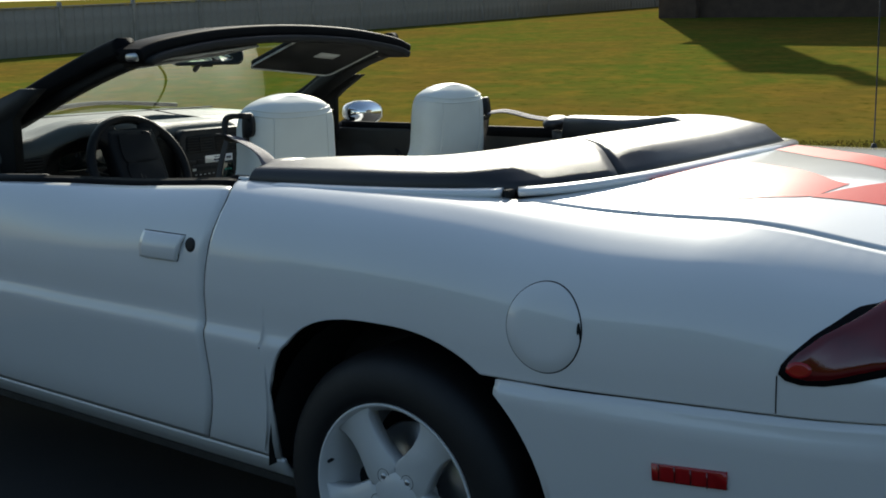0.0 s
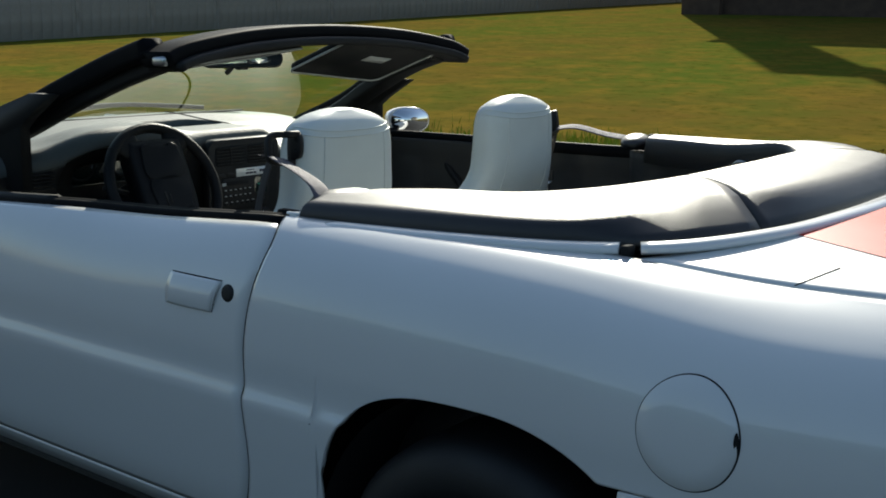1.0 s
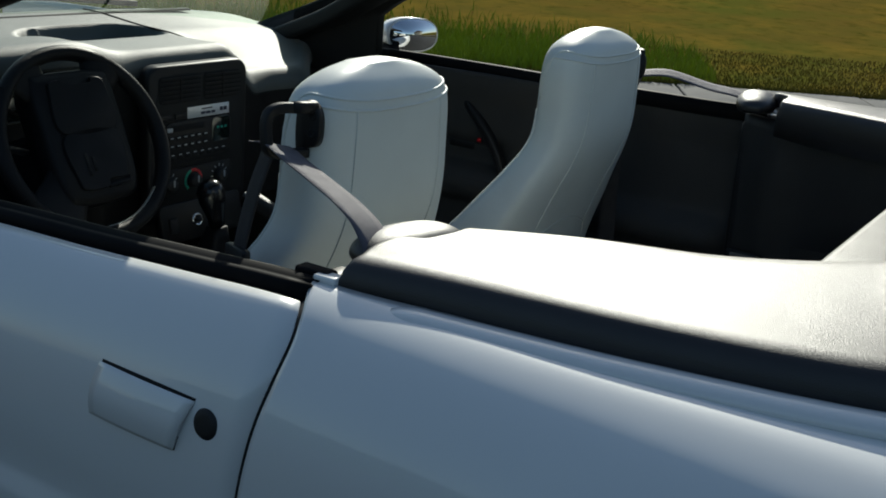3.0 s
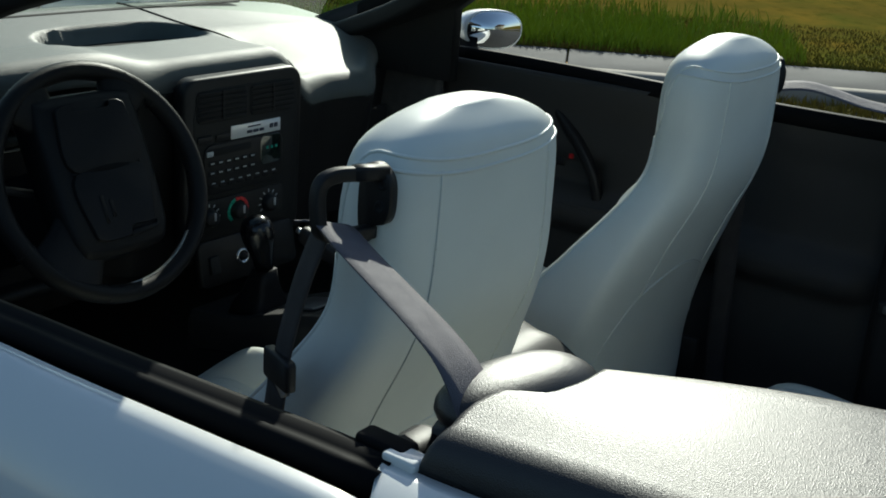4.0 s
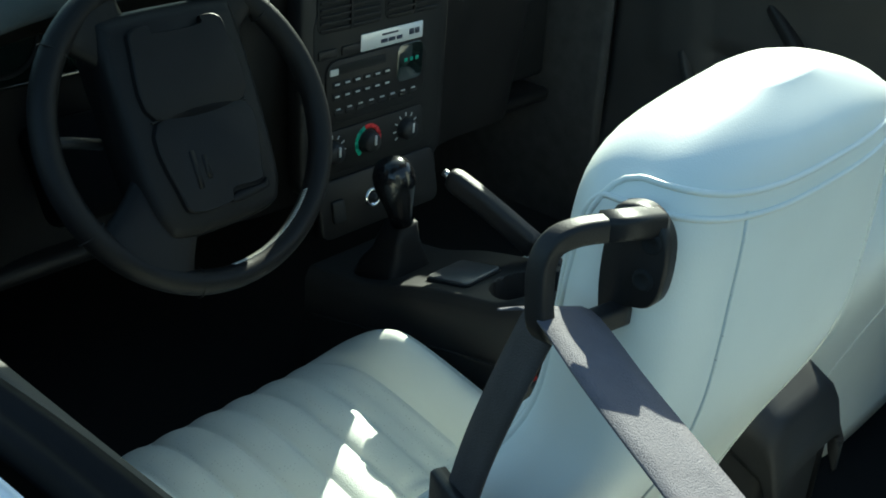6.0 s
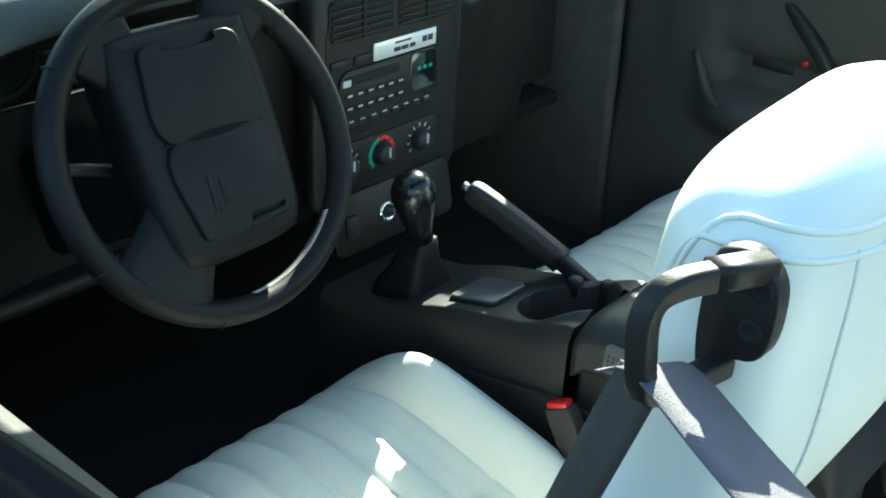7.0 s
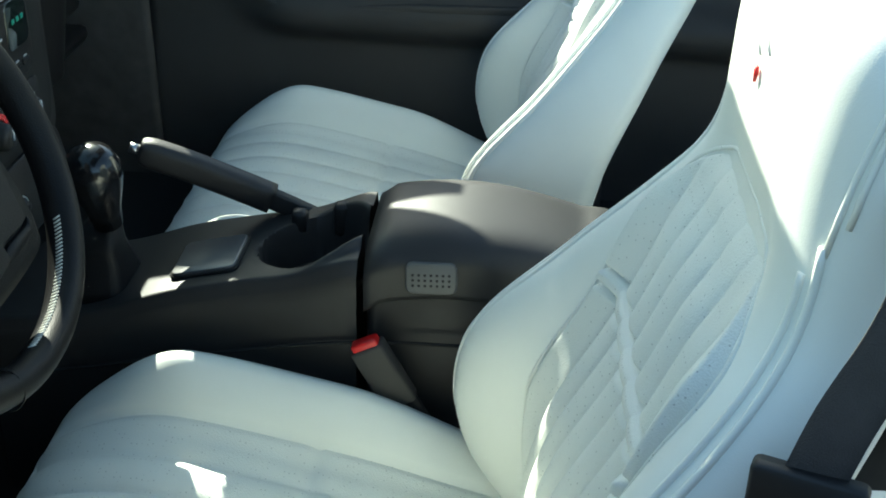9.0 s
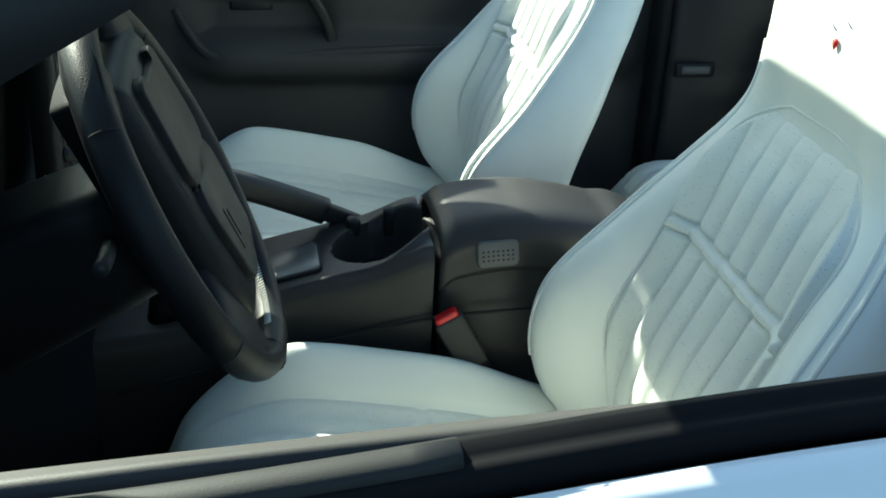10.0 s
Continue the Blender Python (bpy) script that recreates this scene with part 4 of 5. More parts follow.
# ---------------------------------------------------------------- rear seats
for sg in (-1, 1):
    rs = thing("back_bench", "low white ribbed leather rear seat", "car seat", "rear seats")
    yc = 0.37 * sg

    def pad(u, v):
        x = lerp(-1.21, -0.72, v)
        y = lerp(-0.235, 0.235, u)
        k = (1 - abs(y / 0.235) ** 4) ** 0.5 * (1 - (2 * v - 1) ** 6) ** 0.5
        rib = 0.008 * abs(math.sin(math.pi * y / 0.05)) ** 0.5 * (1 if abs(y) < 0.17 else 0)
        return Vector((x, yc + y, 0.31 + 0.18 * k + rib - 0.05 * v))
    bm, _ = grid(pad, 70, 30)
    part("cushion", bm, LEATHER, rs)

    def bk(u, v):
        z = lerp(0.38, 0.86, v)
        y = lerp(-0.235, 0.235, u)
        k = (1 - abs(y / 0.235) ** 4) ** 0.5 * (1 - (2 * v - 1) ** 8) ** 0.5
        rib = 0.008 * abs(math.sin(math.pi * y / 0.05)) ** 0.5 * (1 if abs(y) < 0.17 else 0)
        return Vector((-0.50 - 0.13 * k - rib - 0.10 * (1 - v), yc + y, z))
    bm, _ = grid(bk, 70, 30)
    part("backrest", bm, LEATHER, rs)

# ---------------------------------------------------------------- cabin shell
cabin = thing("cabin_tub", "charcoal carpeted cabin floor with black side panels", "car interior")
for sg in (-1, 1):
    part("kick_panel", block((0.62, 0.03, 0.68), (-2.50, sg * 0.775, 0.52), 0.01), CARPET, cabin)
part("carpet", block((2.3, 1.62, 0.06), (-1.70, 0, 0.18), 0.01), CARPET, cabin)
part("firewall", block((0.06, 1.62, 0.75), (-2.84, 0, 0.55), 0.01), CARPET, cabin)
part("rear_bulkhead", block((0.05, 1.40, 0.62), (-0.43, 0, 0.62), 0.01), VINYL, cabin)
part("rear_shelf", block((0.30, 1.40, 0.04), (-0.50, 0, 0.86), 0.015), VINYL, cabin)
part("front_bulkhead", block((0.10, 1.62, 0.10), (-2.70, 0, 0.80), 0.01), UNDER, cabin)


def door_trim(sg):
    def t(x):
        return top_z(x) + (far_lift(x) if sg > 0 else 0.0)

    def f(u, v):
        x = lerp(-2.20, -1.05, u)
        z = lerp(0.24, t(x) - 0.022, v)
        y = 0.776 if sg < 0 else 0.822
        arm = ss(-2.05, -1.92, x) * (1 - ss(-1.16, -1.07, x))
        y -= 0.050 * arm * math.exp(-((z - 0.590) / 0.034) ** 2)
        y -= 0.022 * (1 - ss(0.40, 0.60, z))
        y += 0.020 * ss(0.615, 0.635, z) * (1 - ss(0.70, 0.73, z)) * ss(-2.0, -1.97, x) * (1 - ss(-1.75, -1.71, x))
        y -= 0.010 * ss(0.63, 0.68, z) * (1 - ss(0.80, 0.84, z)) * ss(-2.12, -2.08, x) * (1 - ss(-2.02, -1.98, x))
        y -= 0.010 * ss(0.80, 0.87, z)
        return Vector((x, sg * y, z))
    bm, _ = grid(f, 60, 60)
    return solid(part("door_trim", bm, DOORTRIM, door if sg < 0 else door_r, "charcoal moulded door trim with armrest"), 0.02, -1 if sg > 0 else 1)


for sg in (-1, 1):
    trim = door_trim(sg)
    far = 0.0 if sg < 0 else 0.057
    cup = sweep(spline([(-1.875, sg * (0.760 + far), 0.815), (-1.835, sg * (0.745 + far), 0.782), (-1.785, sg * (0.735 + far), 0.735), (-1.745, sg * (0.733 + far), 0.675), (-1.730, sg * (0.735 + far), 0.620)], 24), rrect(0.014, 0.012, 0.008))
    part("pull_handle", cup, PLASTIC, trim)
    part("inner_handle", block((0.085, 0.014, 0.022), (-1.885, sg * (0.768 + far), 0.690), 0.006), PLASTIC, trim)
    part("lock_tab", block((0.012, 0.008, 0.012), (-1.817, sg * 0.800, 0.714), 0.003), REDPLASTIC if sg > 0 else PLASTIC, trim, "small red reflector")
    for k in range(2):
        part("switch", block((0.014, 0.006, 0.014), (-2.052 + 0.034 * k, sg * (0.748 + far), 0.736 - 0.033 * k), 0.003), STEEL, trim)
    part("armrest_lip", sweep(spline([(-2.03, sg * (0.742 + far), 0.69), (-2.005, sg * (0.732 + far), 0.645), (-1.975, sg * (0.720 + far), 0.610), (-1.925, sg * (0.713 + far), 0.597), (-1.82, sg * (0.711 + far), 0.603), (-1.70, sg * (0.711 + far), 0.612), (-1.45, sg * (0.715 + far), 0.618)], 30), rrect(0.010, 0.008, 0.005)), DOORTRIM, trim)
    part("trim_line", sweep([(-1.98, sg * (0.742 + far), 0.50), (-1.60, sg * (0.741 + far), 0.49), (-1.10, sg * (0.741 + far), 0.50)], circle(0.004, 6)), PLASTIC, trim)

for sg in (-1, 1):
    def rq(u, v):
        x = lerp(-1.055, -0.42, u)
        z = lerp(0.22, 0.905, v)
        z += (far_lift(x) if sg > 0 else 0.0) * v
        inner = lerp(0.675, 0.50, ss(-0.95, -0.48, x)) if v > 0.5 else 0.64
        y = lerp(0.71, inner, ss(0.45, 0.85, z) * ss(-1.06, -0.96, x)) - 0.02 * math.sin(math.pi * u)
        return Vector((x, sg * y, z))
    bm, _ = grid(rq, 40, 30)
    q = solid(part("rear_side_panel", bm, VINYL, cabin, "black vinyl rear side panel"), 0.02, -1 if sg > 0 else 1)
    part("ashtray", block((0.085, 0.014, 0.030), (-1.010, sg * 0.668, 0.598), 0.006), DARKTRIM, q)
    part("ashtray_plate", block((0.060, 0.006, 0.016), (-1.010, sg * 0.660, 0.600), 0.003), LATCHGREY, q)
    part("door_pillar_trim", block((0.04, 0.07, 0.66), (-1.055, sg * 0.745, 0.57), 0.012), PLASTIC, cabin)

# ---------------------------------------------------------------- dashboard
dash = thing("dashboard", "charcoal dashboard with hooded instruments and a wide centre panel", "dashboard")


def dash_top(x, y):
    z = 0.968 + 0.022 * ss(-2.45, -2.74, x) - 0.030 * (abs(y) / 0.75) ** 3
    hood = math.exp(-(((y + 0.36) / 0.20) ** 4)) * ss(-2.443, -2.243, x)
    return z + 0.040 * hood - 0.075 * ss(0.20, 0.32, y) * ss(-2.48, -2.22, x)


def dash_edge(y):
    """How far back the dashboard reaches."""
    return -2.168 + 0.045 * math.exp(-(((y + 0.36) / 0.21) ** 4)) - 0.030 * ss(0.22, 0.40, y) - 0.15 * ss(0.50, 0.74, y) - 0.03 * ss(-0.62, -0.78, y)


def dash_f(u, v):
    y = lerp(-0.755, 0.755, u)
    e = dash_edge(y)
    if v < 0.62:
        x = lerp(-2.743, e - 0.045, v / 0.62)
        z = dash_top(x, y)
    else:
        k = (v - 0.62) / 0.38
        z0 = dash_top(e - 0.045, y)
        hood = math.exp(-(((y + 0.36) / 0.20) ** 4))
        if k < 0.35:
            a = k / 0.35 * math.pi / 2
            x, z = e - 0.045 + 0.045 * math.sin(a), z0 - 0.05 * (1 - math.cos(a))
        else:
            q = (k - 0.35) / 0.65
            z = lerp(z0 - 0.05, 0.55, q)
            x = e - 0.06 * ss(0, 0.2, q) * hood * 1.6 - 0.05 * q
        if hood > 0.3 and k > 0.35:
            x -= 0.05 * hood
    # recess in the top over the middle
    r = ((x + 2.470) / 0.095) ** 2 + ((y - 0.05) / 0.190) ** 4
    if v < 0.62:
        z -= 0.045 * (1 - ss(0.75, 1.05, r))
    return Vector((x, y, z))


bm, _ = grid(lambda u, v: dash_f(u, 0.76 * v), 150, 80)
pad = part("pad", bm, DASHSHEEN, dash, "grained grey dashboard pad")
bm, _ = grid(lambda u, v: dash_f(u, lerp(0.757, 1, v)), 120, 30)
part("fascia_panel", bm, PLASTIC, dash, "charcoal lower dashboard")
part("top_vent", slab([(0.178 * math.copysign(abs(math.cos(a)) ** 0.6, math.cos(a)), 0.094 * math.copysign(abs(math.sin(a)), math.sin(a))) for a in [2 * math.pi * i / 48 for i in range(48)]], 0.004, to(-2.470, 0.05, 0.934, (0, 1, 0), (-1, 0, 0))), UNDER, dash, "black oval recess in the dashboard top")
part("demister_slot", block((0.03, 1.1, 0.006), (-2.683, 0, 0.985), 0.002), UNDER, dash)
pts = [dash_f((y + 0.755) / 1.51, v) + Vector((0, 0, 0.0005)) for y, v in [(0.235 + 0.02 * i / 40, 0.72 * i / 40) for i in range(41)]]
part("pad_joint", sweep(pts, circle(0.0028, 6), up=(0, 1, 0)), UNDER, dash)
part("under_panel", block((0.20, 1.45, 0.03), (-2.385, 0, 0.548), 0.012), PLASTIC, dash)
part("glove_box", block((0.02, 0.42, 0.17), (-2.283, 0.47, 0.69), 0.012), DARKTRIM, dash)

# centre stack, facing the rear
SY = 0.064
face = to(-2.135, SY, 0.770, (0, 1, 0), (0.02, 0, 1))     # local x to the passenger, y up, z to the rear
stack = part("centre_panel", slab(rrect(0.152, 0.172, 0.032, 6), 0.030, face @ Matrix.Translation((0, 0, -0.020)), 0.008), PLASTIC, dash, "charcoal centre panel")


def on_stack(x, y, w, h, d, name, material, label="", z0=0.010, bevel=0.0015, r=None):
    return part(name, slab(rrect(w / 2, h / 2, r or min(w, h) * 0.2, 3), d, face @ Matrix.Translation((x, y, z0)), bevel), material, stack, label)


on_stack(0.004, -0.005, 0.268, 0.312, 0.002, "fascia", DARKTRIM, "", 0.0095)
for vx, vw in ((-0.062, 0.125), (0.068, 0.120)):
    on_stack(vx, 0.118, vw, 0.062, 0.002, "vent_hole", UNDER, "", 0.011)
    for k in range(6):
        on_stack(vx, 0.093 + 0.010 * k, vw - 0.008, 0.0038, 0.006, "vent_slat", PLASTIC, "", 0.010, 0.001)
    on_stack(vx, 0.118, 0.004, 0.058, 0.007, "vent_vane", PLASTIC, "", 0.010, 0.001)
on_stack(0.024, 0.061, 0.130, 0.026, 0.002, "badge", BADGE, "silver badge plate with dark print", 0.0125, 0.0006, 0.002)
for k, (bx, by, bw, bh) in enumerate(((-0.018, -0.004, 0.014, 0.006), (-0.002, -0.004, 0.014, 0.006), (0.014, -0.004, 0.012, 0.006), (-0.006, 0.006, 0.034, 0.003), (0.040, 0.0, 0.010, 0.009), (0.052, 0.0, 0.010, 0.009))):
    on_stack(0.024 + bx, 0.061 + by, bw, bh, 0.0006, "badge_mark", INK, "", 0.0144, 0.0, 0.001)
for k in range(2):
    on_stack(-0.105 + 0.045 * k, 0.056, 0.036, 0.014, 0.004, "blank_switch", PLASTIC, "", 0.011)
radio = on_stack(-0.006, -0.004, 0.205, 0.098, 0.004, "radio", PLASTIC, "black cassette radio", 0.0115)
on_stack(-0.045, 0.030, 0.110, 0.014, 0.003, "cassette_slot", UNDER, "", 0.0135)
on_stack(-0.095, 0.028, 0.016, 0.010, 0.003, "radio_button", PALE, "", 0.0145)
on_stack(0.062, 0.014, 0.056, 0.060, 0.002, "display", DISPLAY, "dark radio display", 0.0145)
for k in range(3):
    on_stack(0.052 + 0.012 * k, 0.018, 0.007, 0.006, 0.0005, "display_digit", GREEN, "", 0.0166, 0.0, 0.001)
for r in range(2):
    for k in range(6):
        on_stack(-0.090 + 0.0205 * k, 0.008 - 0.019 * r, 0.016, 0.010, 0.003, "radio_button", DARKTRIM, "", 0.0145)
        on_stack(-0.090 + 0.0205 * k, 0.009 - 0.019 * r, 0.009, 0.003, 0.0006, "button_print", PALE, "", 0.0172, 0.0, 0.0005)
for k in range(8):
    on_stack(-0.086 + 0.0225 * k, -0.037, 0.017, 0.008, 0.003, "radio_button", DARKTRIM, "", 0.0145)
    on_stack(-0.086 + 0.0225 * k, -0.031, 0.009, 0.0025, 0.0006, "button_print", PALE, "", 0.0157, 0.0, 0.0005)
for k in range(2):
    part("radio_knob", lathe([(0.0, 0.012), (0.008, 0.011), (0.010, 0.0)], 20, face @ Matrix.Translation((-0.128, 0.012 - 0.032 * k, 0.012))), RUBBER, stack)
on_stack(-0.006, -0.100, 0.215, 0.070, 0.003, "heater_panel", DARKTRIM, "heater panel with three black knobs", 0.0115)
for k, kx in enumerate((-0.096, -0.022, 0.060)):
    kn = part("heater_knob", lathe([(0.0, 0.018), (0.013, 0.017), (0.0165, 0.012), (0.018, 0.0)], 28, face @ Matrix.Translation((kx, -0.098, 0.014))), RUBBER, stack)
    part("knob_pointer", slab(rrect(0.002, 0.008, 0.001, 2), 0.002, face @ Matrix.Translation((kx, -0.092, 0.0315)), 0), PALE, kn)
    for j in range(9):
        a = radians(215 - 31 * j)
        mt = (GREEN if j < 4 else RED) if k == 1 else PALE
        q = face @ Matrix.Translation((kx + 0.024 * math.cos(a), -0.098 + 0.024 * math.sin(a), 0.0144)) @ Matrix.Rotation(a, 4, "Z")
        part("dial_mark", slab(rrect(0.0035, 0.0065 if k == 1 else 0.0012, 0.001, 2), 0.0008, q, 0), mt, stack)
low = to(-2.123, SY, 0.578, (0, 1, 0), (-0.18, 0, 1))
lower = part("lower_panel", slab(rrect(0.128, 0.046, 0.016, 4), 0.020, low @ Matrix.Translation((0, 0, -0.010)), 0.004), PLASTIC, dash, "lower panel with lighter socket")
part("socket_ring", lathe([(0.009, 0.0), (0.012, 0.004), (0.0145, 0.004), (0.016, 0.0)], 24, low @ Matrix.Translation((-0.020, -0.002, 0.010))), CHROME, lower, "chrome lighter ring")
part("lighter", lathe([(0.0, 0.012), (0.006, 0.011), (0.008, 0.0)], 16, low @ Matrix.Translation((-0.020, -0.002, 0.010))), RUBBER, lower)
part("rocker_switch", slab(rrect(0.012, 0.018, 0.004, 3), 0.006, low @ Matrix.Translation((-0.094, -0.004, 0.010)), 0.002), RUBBER, lower)

# instruments in the hood
part("instrument_face", block((0.01, 0.36, 0.12), (-2.273, -0.36, 0.885), 0.01), DISPLAY, dash)
for k, gy in enumerate((-0.45, -0.30)):
    part("gauge_ring", lathe([(0.045, 0.0), (0.048, 0.006), (0.052, 0.0)], 28, to(-2.267, gy, 0.89, (0, 1, 0), (0, 0, 1))), DARKTRIM, dash)
for k in range(5):
    part("side_vent_slat", block((0.012, 0.10, 0.004), (-2.158, -0.66, 0.845 + 0.010 * k), 0.001), PLASTIC, dash)

# ---------------------------------------------------------------- steering wheel
sw = thing("steering_wheel", "black leather steering wheel with a square airbag pad", "steering wheel")
TILT_W = radians(25)
wm = to(-1.974, -0.373, 0.842, (0, 1, 0), (-math.sin(TILT_W), 0, math.cos(TILT_W)))
ringpts = [wm @ Vector((0.178 * math.cos(a), 0.178 * math.sin(a), 0)) for a in [2 * math.pi * i / 72 for i in range(72)]]
axis = wm.to_3x3() @ Vector((0, 0, 1))
rim_ob = part("rim", sweep(ringpts, circle(0.0150, 14, 0.0170), up=axis, closed=True), WHEELPAD, sw, "black stitched leather rim")
for i in range(40):
    a = radians(-92 + 50 * i / 39)
    c = wm @ Vector((0.1635 * math.cos(a), 0.1635 * math.sin(a), 0.004))
    d = wm.to_3x3() @ Vector((-math.sin(a) * 0.3 + math.cos(a) * 0.15, math.cos(a) * 0.3 + math.sin(a) * 0.15, 0.8))
    part("stitch", sweep([c - d * 0.004, c + d * 0.004], circle(0.0009, 5), up=(1, 0.3, 0.1)), STITCH, rim_ob)
for a in (-108, -154, 140, 40):
    c, e = math.cos(radians(a)), math.sin(radians(a))
    pts = [wm @ Vector(((0.178 + 0.0175 * math.cos(b)) * c, (0.178 + 0.0175 * math.cos(b)) * e, 0.0158 * math.sin(b))) for b in [math.pi * k / 8 for k in range(-1, 10)]]
    part("rim_seam", sweep(pts, circle(0.0009, 5), up=(0.1, 1, 0.2)), UNDER, rim_ob)
# pad with its split, and the spokes under it
def rounded(pts, n=5):
    """A closed outline made smooth."""
    r = [Vector((x, y, 0)) for x, y in pts]
    k = len(r)
    out = spline(r[-2:] + r + r[:2], (k + 3) * n + 1)
    return [(p.x, p.y) for p in out[2 * n:(k + 2) * n]]


hub = [(-0.070, 0.140), (0.070, 0.140), (0.090, 0.122), (0.092, 0.03), (0.088, -0.06), (0.080, -0.098), (0.055, -0.116), (-0.06, -0.118), (-0.084, -0.100), (-0.092, -0.06), (-0.094, 0.03), (-0.092, 0.122)]
part("pad_base", slab(rounded(hub), 0.060, wm @ Matrix.Translation((0, 0, -0.040)), 0.020), WHEELPAD, sw)
up_half = [(-0.060, 0.019), (0.060, 0.019), (0.064, 0.100), (0.056, 0.118), (0.036, 0.120), (0.030, 0.111), (-0.030, 0.111), (-0.036, 0.120), (-0.056, 0.118), (-0.064, 0.100)]
lo_half = [(-0.060, 0.015), (-0.058, -0.072), (-0.044, -0.092), (0.002, -0.092), (0.010, -0.078), (0.048, -0.078), (0.056, -0.066), (0.060, 0.015)]
sharp(part("airbag_cover", slab(rounded(up_half), 0.016, wm @ Matrix.Translation((0, 0, 0.012)), 0.004), WHEELPAD, sw), 30)
sharp(part("airbag_cover", slab(rounded(lo_half), 0.016, wm @ Matrix.Translation((0, 0, 0.012)), 0.004), WHEELPAD, sw), 30)
part("cover_split", block((0.128, 0.003, 0.004), m=wm @ Matrix.Translation((0, 0.017, 0.0225)), bevel=0.001), UNDER, sw)
part("horn_tab", slab(rounded([(0.008, -0.094), (0.056, -0.090), (0.060, -0.078), (0.050, -0.083), (0.014, -0.083)]), 0.014, wm @ Matrix.Translation((0, 0, 0.011)), 0.003), WHEELPAD, sw)
for k, (mx, ml) in enumerate(((-0.030, 0.022), (-0.016, 0.014))):
    part("moulded_mark", slab(rrect(0.0035, ml, 0.0015, 2), 0.001, wm @ Matrix.Translation((mx, -0.045, 0.0278)), 0), WHEELPAD, sw)
# two upper spokes and one broad lower spoke, moulded into the rim
for a, w0, w1, reach in ((122, 0.060, 0.110, 0.10), (58, 0.060, 0.110, 0.10), (-131, 0.090, 0.135, 0.07)):
    q = wm @ Matrix.Rotation(radians(a), 4, "Z")
    rings = []
    for k in range(11):
        r = lerp(reach, 0.186, k / 10)
        w = lerp(w0, w1, (k / 10) ** 2) / 2
        z = lerp(-0.008, 0.0, k / 10)
        th = lerp(0.016, 0.0158, k / 10)
        rings.append([q @ Vector((r - 0.9 * (1 - math.cos(w * math.cos(2 * math.pi * j / 18) / 0.19)) * 0.19, w * math.cos(2 * math.pi * j / 18), z + th * math.copysign(abs(math.sin(2 * math.pi * j / 18)) ** 0.7, math.sin(2 * math.pi * j / 18)))) for j in range(18)])
    part("spoke", loft(rings), WHEELPAD, sw)
# column
colm = [wm @ Vector((0, -0.01, z)) for z in (-0.03, -0.10, -0.20, -0.32)]
part("column_shroud", sweep(colm, rrect(0.058, 0.062, 0.02), up=(0, 0, 1), scale=lambda t: lerp(0.9, 1.15, t)), WHEELPAD, sw, "charcoal column shroud")
part("indicator_stalk", sweep([wm @ Vector((-0.05, 0.0, -0.07)), wm @ Vector((-0.12, 0.02, -0.055)), wm @ Vector((-0.165, 0.03, -0.05))], circle(0.007, 10), up=(0, 0, 1)), RUBBER, sw)
part("ignition_key", block((0.03, 0.006, 0.05), tuple(wm @ Vector((0.085, 0.01, -0.13))), 0.002), STEEL, sw)

# ---------------------------------------------------------------- console
con = thing("centre_console", "charcoal centre console with cup holders and a padded lid", "console")
CY = 0.003


con_top = curve_at([(-2.115, 0.500), (-2.0, 0.515), (-1.90, 0.551), (-1.82, 0.572), (-1.75, 0.588), (-1.69, 0.612), (-1.675, 0.614)])
con_half = curve_at([(-2.115, 0.098), (-1.95, 0.092), (-1.80, 0.087), (-1.675, 0.090)])
CUP = (-1.738, CY - 0.008)


def con_skin(u, v):
    """Side, top with the cup holder sunk into it, other side."""
    x = lerp(-2.115, -1.677, u)
    t, h = con_top(x), con_half(x)
    q = lerp(-1.55, 1.55, v)
    if abs(q) > 1:
        k = (abs(q) - 1) / 0.55
        return Vector((x, CY + math.copysign(h + 0.010 * k, q), lerp(t - 0.016, 0.21, k)))
    y = math.copysign(abs(q), q) * h
    z = t - 0.016 * ss(0.86, 1.0, abs(q)) ** 1.5
    r = math.sqrt(((x - CUP[0]) / 0.066) ** 2 + ((y + CY - CUP[1]) / 0.058) ** 2)
    lip = 0.010 * math.exp(-((r - 1.10) / 0.10) ** 2) * ss(CUP[0] - 0.02, CUP[0] + 0.05, x)
    return Vector((x, CY + y, z + lip - 0.062 * (1 - ss(0.90, 1.0, r))))


bm, _ = grid(con_skin, 130, 120)
shell = sharp(part("tunnel", bm, CONSOLE, con, "charcoal console body"), 50)
part("side_joint", sweep(spline([(-2.09, CY - 0.104, 0.43), (-1.885, CY - 0.099, 0.475), (-1.685, CY - 0.099, 0.515), (-1.535, CY - 0.102, 0.525)], 20), circle(0.0022, 6)), UNDER, con)
part("cup_mat", slab([(0.060 * math.cos(a), 0.052 * math.sin(a)) for a in [2 * math.pi * i / 40 for i in range(40)]], 0.003, Matrix.Translation((CUP[0], CUP[1], 0.530)) @ Matrix.Rotation(radians(-14), 4, "Y"), 0.0), RUBBER, con, "black rubber mat in the cup holder")
for gx, gh in ((-0.030, 0.030), (0.022, 0.044)):
    part("cup_grip", block((0.020, 0.020, gh), (CUP[0] + gx, CUP[1] + 0.060, 0.566 + gh / 2), 0.006), PLASTIC, con)
